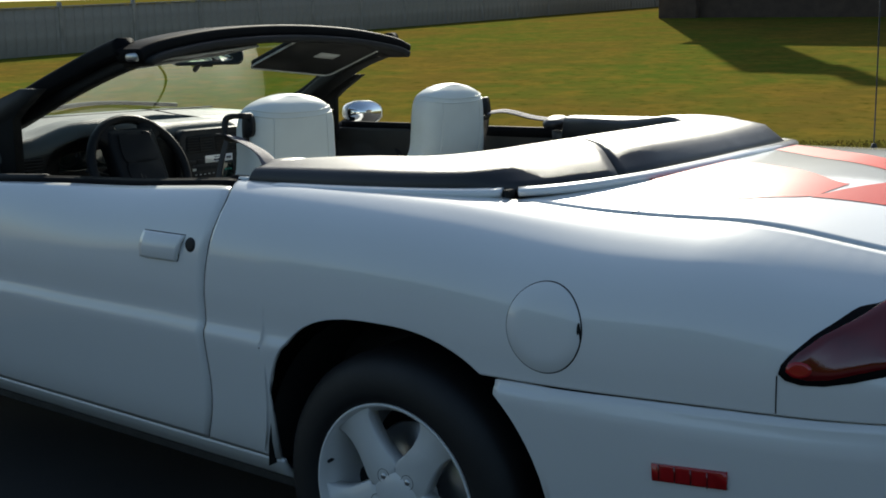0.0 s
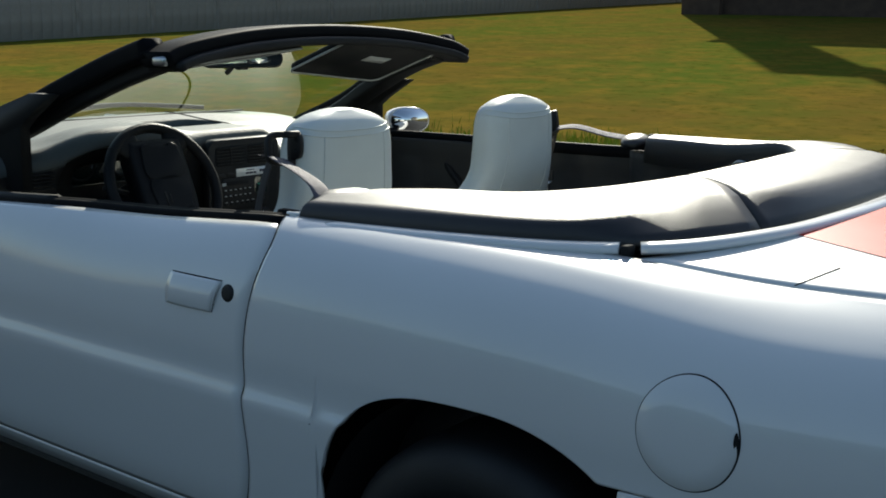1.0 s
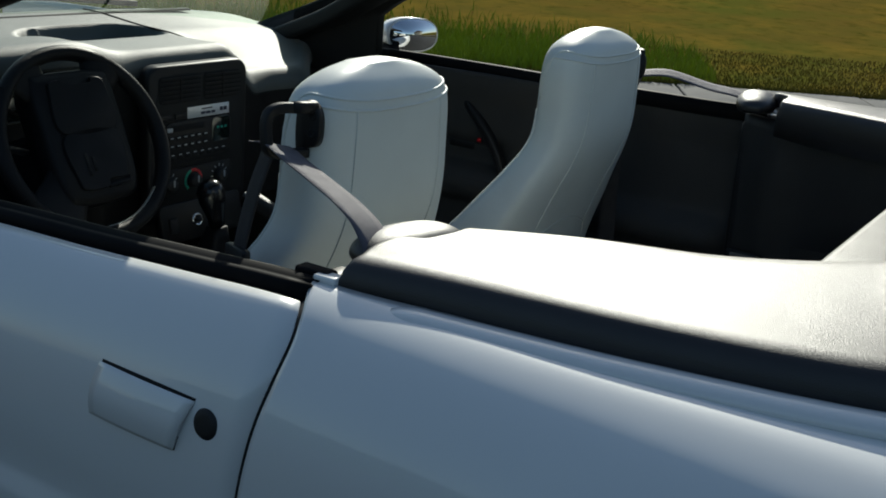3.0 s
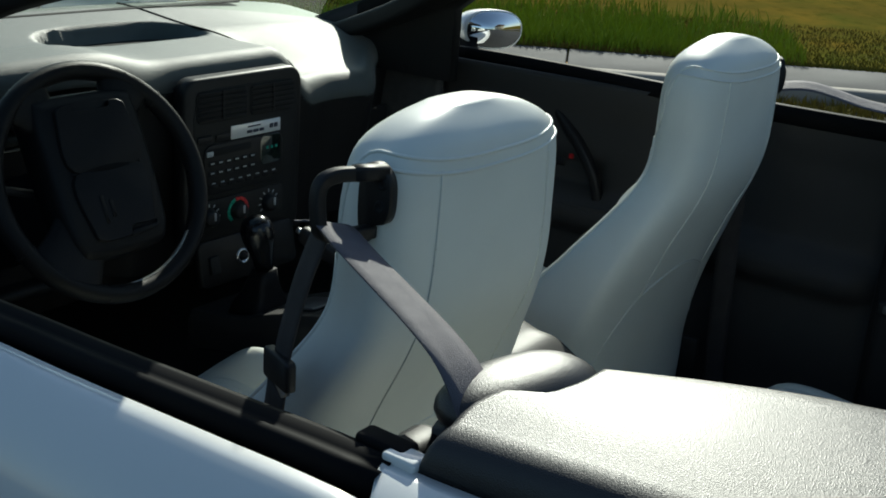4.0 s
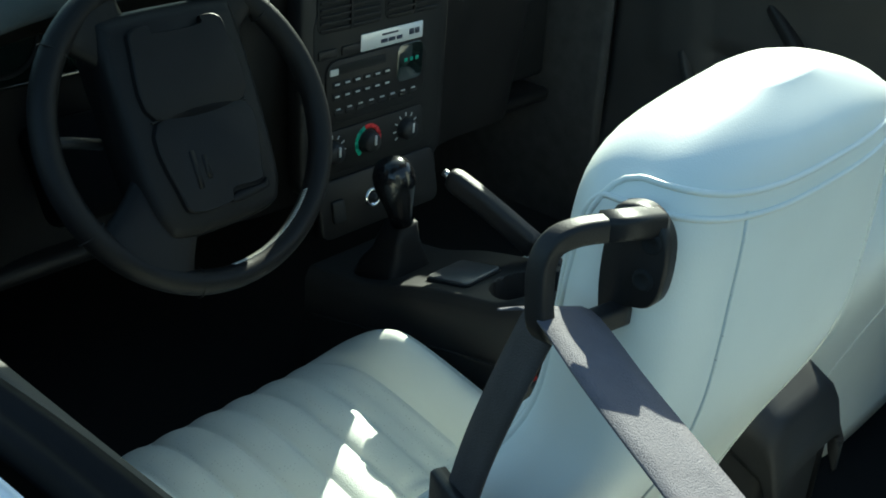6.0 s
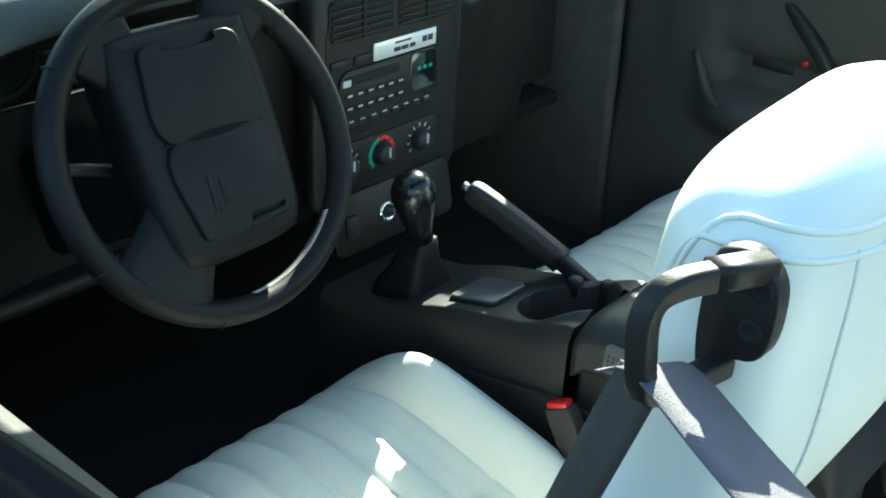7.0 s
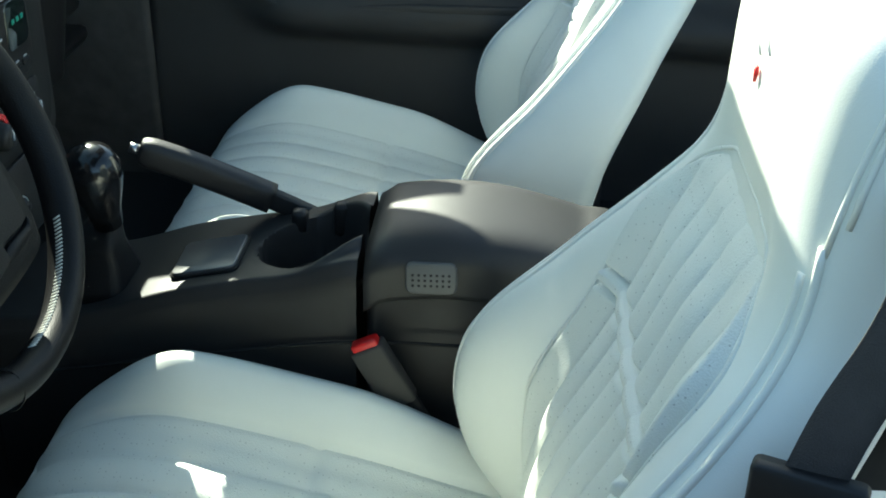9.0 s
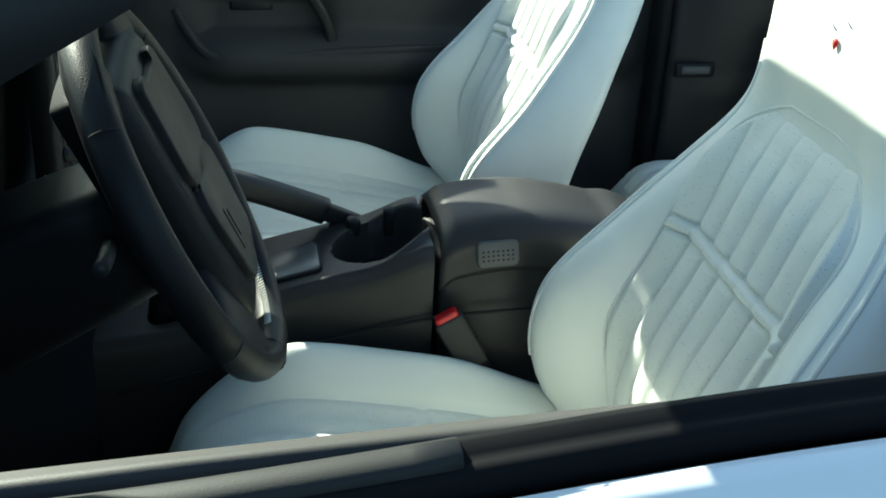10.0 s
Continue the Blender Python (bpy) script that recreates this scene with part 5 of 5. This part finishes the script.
# flap in front of the cups
flap_m = to(-1.860, CY - 0.018, 0.5625, (0.965, 0.0, 0.245), (0.0, 1, 0))
part("ashtray_lid", slab(rrect(0.039, 0.037, 0.008, 3), 0.006, flap_m, 0.0015), ASHLID, con, "glossy charcoal ashtray lid, lightened for sun sheen")
part("ashtray_gap", slab(rrect(0.0420, 0.040, 0.010, 3), 0.0030, flap_m, 0.0), UNDER, con)


# padded lid at the rear
def con_lid(u, v):
    x = lerp(-1.669, -1.325, u)
    q = lerp(-1.45, 1.45, v)
    a = max(-1, min(1, q))
    drop = 0.045 * (abs(q) - abs(a)) / 0.45
    h = lerp(0.092, 0.084, u * u)
    t = 0.628 + 0.022 * math.sin(math.pi * min(1, u * 1.3 + 0.1)) - 0.03 * ss(0.75, 1, u) - 0.055 * ss(0.93, 1.0, u)
    return Vector((x, CY + h * a, t - 0.026 * abs(a) ** 5 - 0.010 * (1 - ss(0, 0.06, u)) - drop))


bm, vs = grid(con_lid, 40, 44)
solid(part("armrest_lid", bm, CONSOLE, con, "padded black console lid"), 0.012)
part("bin", block((0.32, 0.164, 0.38), (-1.508, CY, 0.395), 0.012), CONSOLE, con)
latch_m = to(-1.594, CY - 0.091, 0.606, (1, 0, 0.05), (0, 0.22, 1))
part("lid_latch", slab(rrect(0.028, 0.018, 0.008, 4), 0.008, latch_m, 0.003), LATCHGREY, con, "grey finger latch")
for r in range(3):
    for k in range(7):
        part("latch_dot", block((0.003, 0.0015, 0.003), tuple(latch_m @ Vector((-0.020 + 0.0066 * k, -0.008 + 0.006 * r, 0.0078))), 0.0006, 1), PLASTIC, con)
# gear lever
gl = thing("gear_lever", "black leather gear lever with a rounded knob", "gear lever")
part("gaiter", loft([[Vector((-2.000 + s * 0.006 + w * c, CY - 0.018 + w * d, z)) for c, d in rrect(1, 1, 0.4, 3)] for s, w, z in ((0, 0.050, 0.505), (0, 0.042, 0.530), (1, 0.030, 0.555), (1, 0.026, 0.570), (2, 0.019, 0.600))]), WHEELPAD, gl, "creased leather gaiter")
part("stem", sweep([(-1.990, -0.006, 0.59), (-1.983, -0.024, 0.63), (-1.977, -0.038, 0.665)], circle(0.011, 12)), RUBBER, gl)
part("knob", lathe([(0.0, 0.048), (0.013, 0.046), (0.025, 0.038), (0.031, 0.022), (0.030, 0.004), (0.026, -0.014), (0.020, -0.036), (0.017, -0.062), (0.0, -0.064)], 28, Matrix.Translation((-1.974, -0.043, 0.668)) @ Matrix.Rotation(radians(14), 4, "X")), KNOB, gl, "glossy black knob")
# handbrake
hb = thing("handbrake", "black handbrake lever raised beside the console", "handbrake")
bpts = spline([(-1.740, 0.085, 0.562), (-1.80, 0.076, 0.594), (-1.86, 0.068, 0.622), (-1.91, 0.061, 0.644), (-1.958, 0.054, 0.662)], 30)
part("grip", sweep(bpts[8:], rrect(0.0145, 0.0185, 0.011), scale=lambda t: 1 - 0.25 * max(0, (t - 0.85) / 0.15) ** 2), VINYL, hb, "black leather grip")
part("lever", sweep(bpts[:11], rrect(0.008, 0.013, 0.005)), RUBBER, hb)
part("button", sweep([bpts[-1], bpts[-1] + (bpts[-1] - bpts[-3]).normalized() * 0.012], circle(0.006, 10)), STEEL, hb)
part("slot_cover", block((0.10, 0.030, 0.03), (-1.755, 0.088, 0.555), 0.008), RUBBER, hb)

# ---------------------------------------------------------------- belts
def strap(name, pts, width, across, parent, label="", material=None):
    pts = [Vector(p) for p in pts]
    rows = []
    for i, p in enumerate(pts):
        ac = Vector(across(i / (len(pts) - 1))).normalized() * width / 2
        rows.append([p - ac, p - ac * 0.5, p, p + ac * 0.5, p + ac])
    bm = bmesh.new()
    vs = [[bm.verts.new(q) for q in r] for r in rows]
    for a, b in zip(vs, vs[1:]):
        for j in range(4):
            bm.faces.new((a[j], a[j + 1], b[j + 1], b[j]))
    return solid(part(name, bm, material or WEB, parent, label), 0.0016, 0)


for sg in (-1, 1):
    belt = thing("seat_belt", "grey seat belt threaded through a black guide on the seat", "seat belt", "front seat belts", (0 if sg < 0 else -0.026, 0, 0))
    o = -0.606 if sg < 0 else 0.668
    q = -0.536 if sg < 0 else 0.602
    dz = 0.0 if sg < 0 else -0.012
    plate = [(-0.028, 0.028), (-0.016, 0.037), (0.000, 0.038), (0.013, 0.030), (0.019, 0.016), (0.018, -0.010), (0.010, -0.024), (-0.008, -0.030), (-0.012, -0.044), (-0.020, -0.050), (-0.028, -0.044), (-0.032, -0.012)]
    ring = [Vector((x, y, 0)) for x, y in plate]
    plate = [(p.x, p.y) for p in spline(ring[-2:] + ring + ring[:2], 61)[8:56]]
    pl = [(x * 0.86, -sg * y) for x, y in plate]
    fm = to(-1.268, q, 1.010 + dz, (1, 0, 0), (0, 0, -sg))
    guide = part("guide_plate", slab(pl, 0.012, fm, 0.003), PLASTIC, belt, "black belt guide plate")
    for bx, bz in ((0.006, 0.019), (0.004, -0.006)):
        part("bolt", lathe([(0.0, 0.0005), (0.0035, 0.0005), (0.0045, 0.002), (0.0065, 0.002), (0.0072, 0.0)], 14, to(-1.268 + bx, q + sg * 0.012, 1.010 + bz + dz, (1, 0, 0), (0, 0, -sg))), UNDER, guide)
    # collar on the plate, then the bent loop that carries the strap
    part("loop_collar", sweep([(-1.264, q + sg * 0.004, 1.040 + dz), (-1.274, q + sg * 0.026, 1.041 + dz), (-1.280, q + sg * 0.036, 1.041 + dz)], rrect(0.0088, 0.0078, 0.004), up=(0, 0, 1)), PLASTIC, guide)
    loop = spline([(-1.278, q + sg * 0.036, 1.041 + dz), (-1.286, o - sg * 0.016, 1.041 + dz), (-1.292, o - sg * 0.004, 1.036 + dz), (-1.294, o + sg * 0.002, 1.024 + dz), (-1.292, o + sg * 0.004, 1.004 + dz), (-1.290, o + sg * 0.003, 0.988 + dz), (-1.288, o - sg * 0.006, 0.980 + dz), (-1.284, o - sg * 0.024, 0.976 + dz), (-1.278, q + sg * 0.006, 0.974 + dz)], 44)
    part("guide_loop", sweep(loop, rrect(0.0074, 0.0068, 0.0035), up=(1, 0, 0)), PLASTIC, belt, "black belt loop")
    strap("shoulder_strap", spline([(-1.300, o + sg * 0.001, 0.992 + dz), (-1.286, o - sg * 0.012, 0.990 + dz), (-1.225, o + sg * 0.018, 0.984), (-1.140, o + sg * 0.056, 0.974 + dz), (-1.085, o + sg * 0.079, 0.965 + dz), (-1.045, o + sg * 0.094, 0.951 + dz), (-1.018, o + sg * 0.104, 0.926), (-1.004, o + sg * 0.108, 0.900)], 32), 0.046, lambda t: (0.31, -sg * 0.90, -0.22), belt, "grey webbing")
    # both hanging straps carry their shade in the darker colour
    strap("lap_strap", spline([(-1.298, o - sg * 0.010, 0.984 + dz), (-1.312, o + sg * 0.002, 0.93), (-1.330, o + sg * 0.004, 0.87), (-1.344, o + sg * 0.008, 0.80)], 20), 0.034, lambda t: (0.95, sg * 0.30, 0.05), belt, "hanging webbing darkened for shade", SHADEWEB)
    strap("anchor_strap", spline([(-1.340, o + sg * 0.010, 0.805), (-1.346, o + sg * 0.035, 0.62), (-1.345, o + sg * 0.050, 0.40), (-1.34, o + sg * 0.055, 0.26)], 16), 0.042, lambda t: (0.95, sg * 0.30, 0.05), belt, "hanging webbing darkened for shade", SHADEWEB)
    tm = to(-1.340, o + sg * 0.008, 0.815, (0.93, sg * 0.36, 0.05), (0.1, 0.0, 1.0))
    part("tongue_sleeve", slab(rrect(0.032, 0.017, 0.005, 3), 0.011, tm @ Matrix.Translation((0, 0.004, -0.005)), 0.003), RUBBER, belt, "black belt sleeve")
    bm = bmesh.new()
    outer = [(-0.030, 0.0), (0.030, 0.0), (0.028, -0.008), (0.014, -0.016), (0.013, -0.048), (0.008, -0.054), (-0.008, -0.054), (-0.013, -0.048), (-0.014, -0.016), (-0.028, -0.008)]
    innr = [(-0.006, -0.018), (0.006, -0.018), (0.006, -0.018), (0.006, -0.020), (0.006, -0.038), (0.004, -0.040), (-0.004, -0.040), (-0.006, -0.038), (-0.006, -0.020), (-0.006, -0.018)]
    lay = [[tm @ Vector((x, y - 0.008, z)) for x, y in ol] for ol, z in ((outer, 0.0), (outer, 0.003), (innr, 0.003), (innr, 0.0))]
    lay.append(lay[0])
    part("tongue", loft(lay, False, bm), STEEL, belt, "bright metal tongue with a slot")

for sg, by in ((-1, -0.113), (1, 0.160)):
    bk = thing("belt_buckle", "grey belt buckle with a red release button beside the seat", "belt buckle", "belt buckles")
    ax = Matrix((Vector((0.82, 0, 0.45)).normalized(), Vector((0, 1, 0)), Vector((-0.45, 0, 0.82)).normalized())).transposed().to_4x4()
    ax.translation = (-1.656, by, 0.515)
    part("housing", block((0.040, 0.022, 0.085), m=ax @ Matrix.Translation((0, 0, -0.030)), bevel=0.004), DOORTRIM, bk)
    part("release_button", block((0.032, 0.016, 0.012), m=ax @ Matrix.Translation((0, 0, 0.014)), bevel=0.003), REDPLASTIC, bk, "red release button")
    part("stalk", block((0.034, 0.012, 0.14), m=ax @ Matrix.Translation((0.002, 0, -0.120)), bevel=0.004), PLASTIC, bk)

# ---------------------------------------------------------------- folded roof cover
boot = thing("roof_cover", "black grained vinyl cover over the folded convertible roof", "roof cover")
OUT = spline([(-1.020, -0.787, 0.903), (-0.87, -0.768, 0.902), (-0.66, -0.748, 0.905), (-0.43, -0.708, 0.910), (-0.270, -0.640, 0.919), (-0.160, -0.48, 0.932), (-0.112, -0.26, 0.941), (-0.100, 0, 0.945)], 71)
INN = spline([(-0.966, -0.600, 0.947), (-0.83, -0.540, 0.952), (-0.68, -0.490, 0.954), (-0.550, -0.445, 0.968), (-0.450, -0.400, 0.985), (-0.410, -0.300, 0.992), (-0.402, -0.15, 0.994), (-0.400, 0, 0.994)], 71)
RIDGE = curve_at([(0.0, 0.936), (0.20, 0.941), (0.42, 0.948), (0.52, 0.966), (0.62, 0.990), (0.70, 0.992), (1.0, 0.990)])


def cover_ring(s, sg):
    """The cover's section at the fraction s of its way from the front end to the middle of the tail."""
    i = min(int(s * 70), 69)
    k = s * 70 - i
    o, n = OUT[i].lerp(OUT[i + 1], k), INN[i].lerp(INN[i + 1], k)
    zr = RIDGE(s)
    if sg > 0:
        o, n = o.copy(), n.copy()
        up = 1 - ss(0.45, 0.64, s)
        zr, o.z, n.z = zr + 0.030 * up, o.z + 0.014 * up, n.z + 0.026 * up
    r = ss(0.42, 0.60, s) * (1 - 0.55 * ss(0.66, 0.80, s))
    inset = 0.034 + 0.099 * r
    across = Vector((n.x - o.x, n.y - o.y, 0))
    w = across.length
    d = across / w

    def at(a, z):
        return Vector((o.x + d.x * a, o.y + d.y * a, z))
    pts = [at(0.004, o.z - 0.02), at(-0.004, o.z), at(lerp(-0.002, 0.020, r), lerp(o.z, zr, lerp(0.36, 0.24, r))), at(lerp(0.004, 0.052, r), lerp(o.z, zr, lerp(0.70, 0.50, r))), at(inset * lerp(0.40, 0.68, r), lerp(o.z, zr, lerp(0.93, 0.80, r))), at(inset, zr)]
    for q in (0.1, 0.2, 0.3, 0.38, 0.44, 0.50, 0.56, 0.62, 0.7, 0.8, 0.9):
        pts.append(at(lerp(inset, w - 0.016, q), lerp(zr, n.z, q) + 0.005 * math.sin(math.pi * q)))
    pts += [at(w - 0.016, n.z), at(w - 0.005, n.z - 0.004), at(w, n.z - 0.016), at(w + 0.003, n.z - 0.15)]
    # the front end is cut back beside the belt cover and rolls down
    lead = 1 - ss(0.0, 0.10, s)
    roll = 1 - ss(0.0, 0.022, s)
    for p in pts[1:]:
        q = ((p.x - o.x) * d.x + (p.y - o.y) * d.y) / w
        p.x += lead * (-0.018 * ss(0.05, 0.34, q) * (1 - ss(0.44, 0.56, q)) + 0.012 * ss(0.46, 0.58, q) * (1 - ss(0.70, 0.98, q)))
        p.z = max(o.z - 0.02, p.z - 0.030 * roll ** 3)
    return [Vector((p.x, p.y if sg < 0 else -p.y, p.z)) for p in pts]


JOINT = 0.70
for sg in (-1, 1):
    part("side_cover", loft([cover_ring(JOINT * (i / 64) ** 1.5, sg) for i in range(65)]), COVER, boot, "black vinyl side cover")
part("rear_cover", loft([cover_ring(lerp(JOINT + 0.004, 1, i / 20), -1) for i in range(21)] + [cover_ring(lerp(1, JOINT + 0.004, i / 20), 1) for i in range(1, 21)]), COVER, boot, "black vinyl rear cover")
# half-round white rails along the foot of the cover, parted by a dark notch
tube = [(0.022 * math.cos(a), 0.011 * math.sin(a)) for a in [2 * math.pi * k / 14 for k in range(14)]]
foot = [Vector((p.x, p.y, p.z - 0.006)) for p in OUT]
out_dir = [Vector((b.y - a.y, -(b.x - a.x), 0)).normalized() for a, b in zip(OUT[:-1], OUT[1:])]
foot = [p + d * 0.021 * (1 if d.y < 0 else -1) for p, d in zip(foot, out_dir + out_dir[-1:])]
front = [p for p in foot if -0.948 < p.x < -0.325]
rear = [p for p in foot if p.x > -0.312]
for sg in (-1, 1):
    part("belt_ledge", sweep([Vector((p.x, p.y if sg < 0 else -p.y, p.z)) for p in front], tube, scale=lambda t: min(1.0, 0.55 + t * 8)), PAINT, quarter if sg < 0 else quarter_r, "half-round white rail under the cover")
    part("rail_notch", block((0.014, 0.030, 0.020), (-0.3185, sg * 0.700, 0.906), 0.003), UNDER, quarter if sg < 0 else quarter_r)
part("lid_rail", sweep(rear + [Vector((p.x, -p.y, p.z)) for p in reversed(rear[:-1])], tube), PAINT, lid, "half-round white rail along the boot lid")
# rounded belt covers at the front of both sides
for sg in (-1, 1):
    rings = []
    turn = Matrix.Rotation(-0.25 * -sg, 4, "Z")
    for i in range(19):
        a = lerp(-25, 89, i / 18)
        c, h = math.cos(radians(a)), math.sin(radians(a))
        ring = []
        for k in range(32):
            b = 2 * math.pi * k / 32
            cb, sb = math.cos(b), math.sin(b)
            ring.append(Vector((-1.016 if sg < 0 else -1.04, sg * (0.652 if sg < 0 else 0.690), 0.920 if sg < 0 else 0.946)) + turn @ Vector((math.copysign(abs(cb) ** 0.85, cb) * c ** 0.8 * 0.043, math.copysign(abs(sb) ** 0.85, sb) * c ** 0.8 * 0.082, 0.027 * h)))
        rings.append(ring)
    part("belt_cover", loft(rings), COVER, boot, "rounded black belt cover")
    part("hook", sweep(spline([(-0.645, sg * 0.50, 0.905), (-0.632, sg * 0.47, 0.922), (-0.615, sg * 0.455, 0.936), (-0.600, sg * 0.452, 0.938), (-0.585, sg * 0.470, 0.930)], 14), circle(0.0045, 8)), STEEL, boot, "bright steel hook")
    part("latch_base", block((0.032, 0.022, 0.010), (-1.030, sg * 0.785, 0.908), 0.003), PAINT, boot)
    part("quarter_window_seal", block((0.05, 0.022, 0.012), (-1.055, sg * 0.778, 0.908), 0.004), SEALRUB, boot)

# ---------------------------------------------------------------- windscreen
ws = thing("windscreen", "raked windscreen in a black frame", "windscreen")
PIL = [(-2.75, 0.750, 0.845), (-2.50, 0.708, 0.925), (-2.235, 0.664, 1.015), (-2.05, 0.630, 1.095), (-1.85, 0.600, 1.170), (-1.69, 0.600, 1.212)]
HEAD = [(-1.650, -0.635, 1.205), (-1.662, -0.54, 1.234), (-1.690, -0.30, 1.265), (-1.708, 0, 1.278), (-1.703, 0.30, 1.268), (-1.686, 0.53, 1.238), (-1.678, 0.615, 1.210)]
for sg in (-1, 1):
    wide = 0.05 if sg > 0 else 0.0
    pil = [(x - 0.4 * wide * i / 5, y + wide * (5 - i) / 5, z + 0.3 * wide * i / 5) for i, (x, y, z) in enumerate(PIL)]
    pts = spline([(x, sg * (y + 0.012), z + 0.020) for x, y, z in pil], 30)
    part("pillar", sweep(pts, rrect(0.034, 0.027, 0.014)), SEALRUB, ws, "black windscreen pillar")
    pts = spline([(x, sg * (y - (0.010 if sg < 0 else 0.028)), z - 0.018) for x, y, z in pil], 24)
    part("pillar_trim", sweep(pts, rrect(0.024, 0.022, 0.012) if sg < 0 else rrect(0.044, 0.022, 0.012)), DARKTRIM, ws)
    part("corner_latch", block((0.07, 0.05, 0.022), (-1.665 if sg < 0 else -1.690, sg * 0.590, 1.192 if sg < 0 else 1.206), 0.006), PLASTIC, ws)
    part("corner_seal", block((0.05, 0.03, 0.026), (-1.640 if sg < 0 else -1.668, sg * 0.625, 1.203 if sg < 0 else 1.217), 0.008), STEEL if sg < 0 else RUBBER, ws)
    # black corner panel between the pillar and the door
    yp = sg * (0.722 if sg > 0 else 0.716)
    sail = [(-2.116, 0.850), (-2.112, 1.020), (-2.068, 1.052), (-1.960, 1.115), (-2.060, 1.115), (-2.300, 1.050), (-2.500, 0.975), (-2.640, 0.920), (-2.640, 0.850)]
    part("corner_panel", slab(sail, 0.030, to(0, yp, 0, (1, 0, 0), (0, 0, 1)) @ Matrix.Translation((0, 0, -0.015)), 0.006), DARKTRIM, ws, "black corner panel at the foot of the pillar")
head = spline(HEAD, 50)
part("header_rail", sweep(head, rrect(0.052, 0.020, 0.014)), SEALRUB, ws, "black header rail")
part("header_trim", sweep([p + Vector((0.010, 0, -0.026)) for p in head[3:-3]], rrect(0.060, 0.012, 0.008)), DARKTRIM, ws)


def screen(u, v):
    y = lerp(-1, 1, u)
    lowp = Vector((-2.75 - 0.12 * (1 - y * y), y * 0.735, 0.865 + 0.075 * (1 - y * y)))
    hp = Vector((-1.69 - 0.03 * (1 - y * y), y * 0.59, 1.215 + 0.035 * (1 - y * y)))
    p = lowp.lerp(hp, v)
    return p + Vector((0, 0, 0.018 * math.sin(math.pi * v)))


bm, _ = grid(screen, 24, 16)
glass_ob = part("glass", bm, GLASS, ws, "clear greenish windscreen glass")
glass_ob.visible_shadow = False
bm, _ = grid(lambda u, v: screen(u, v * 0.14) + Vector((0, 0, -0.004)), 24, 4)
part("cowl_band", bm, UNDER, ws)
part("wiper", sweep(spline([(-2.76, -0.30, 1.000), (-2.79, 0.05, 1.022), (-2.75, 0.42, 0.998)], 16), rrect(0.010, 0.008, 0.004)), RUBBER, ws, "black wiper arm")
for sg in (-1, 1):
    vis = thing("sun_visor", "dark grey sun visor folded up under the header", "sun visor", "sun visors")
    m = to(-1.800, -0.280 if sg < 0 else 0.290, 1.208 if sg < 0 else 1.198, (0.02, 1, -0.10 * sg), (-0.98, 0, -0.14 if sg < 0 else -0.36))
    deep = 0.112 if sg < 0 else 0.148
    wide = 0.195 if sg < 0 else 0.200
    part("flap", slab(rrect(wide, deep, 0.030, 5), 0.020, m @ Matrix.Translation((0, 0, -0.010)), 0.006), DARKTRIM, vis)
    part("edge_binding", sweep([m @ Vector((x, y, -0.011)) for x, y in rrect(wide + 0.001, deep + 0.001, 0.030, 5)], circle(0.0035, 6), up=m.to_3x3() @ Vector((0, 0, 1)), closed=True), PALE, vis)
    part("label_card", slab(rrect(0.050, 0.022, 0.003, 2), 0.001, m @ Matrix.Translation((0.03 * sg, -0.02, -0.0112)), 0), PALE, vis, "pale printed label")
    part("pivot", sweep([m @ Vector((-0.17 * sg * -1, -0.05, 0)), m @ Vector((0.20 * sg, -0.06, 0.012))], circle(0.006, 8), up=(0, 0, 1)), PLASTIC, vis)
rv = thing("rear_view_mirror", "black-framed rear-view mirror on the windscreen", "rear-view mirror")
rm = to(-2.000, -0.045, 1.206, (0.45, 1, 0.0), (-0.10, 0.05, 1))
part("shell", slab(rrect(0.126, 0.033, 0.024, 6), 0.030, rm @ Matrix.Translation((0, 0, -0.030)), 0.0), RUBBER, rv)
part("rim", sweep([rm @ Vector((x, y, 0.0)) for x, y in rrect(0.126, 0.033, 0.024, 6)], circle(0.0045, 8), up=rm.to_3x3() @ Vector((0, 0, 1)), closed=True), RUBBER, rv)
part("mirror_glass", slab(rrect(0.123, 0.030, 0.022, 6), 0.002, rm @ Matrix.Translation((0, 0, 0.0)), 0), MIRROR, rv, "silvered glass")
part("arm", sweep([(-2.040, -0.035, 1.194), (-2.07, -0.02, 1.175), (-2.11, -0.010, 1.152)], circle(0.009, 10)), RUBBER, rv)
part("toggle", block((0.02, 0.04, 0.008), tuple(rm @ Vector((0, -0.038, -0.012))), 0.003), RUBBER, rv)

# door mirror on the passenger's side
for sg in (1,):
    dm = thing("door_mirror", "white oval door mirror on the car's door", "door mirror")
    mm = to(-2.185, sg * 0.975, 0.945, (0.40, 1, -0.06), (0, 0, 1))
    prof = [(0.088 * math.copysign(abs(math.cos(a)) ** 0.8, math.cos(a)), 0.050 * math.copysign(abs(math.sin(a)) ** 0.85, math.sin(a))) for a in [2 * math.pi * i / 40 for i in range(40)]]
    rings = []
    for k, d in ((1.0, 0.006), (1.02, 0.0), (1.0, -0.02), (0.9, -0.055), (0.68, -0.085), (0.3, -0.10)):
        rings.append([mm @ Vector((x * k, y * k, d)) for x, y in prof])
    part("shell", loft(rings), PAINT, dm)
    part("mirror_glass", slab([(x * 0.94, y * 0.92) for x, y in prof], 0.002, mm @ Matrix.Translation((0, 0, 0.0062)), 0), MIRROR, dm, "silvered glass")
    part("stalk", sweep([(-2.20, sg * 0.80, 0.865), (-2.22, sg * 0.87, 0.890), (-2.22, sg * 0.92, 0.91)], rrect(0.030, 0.014, 0.012)), SEALRUB, dm)
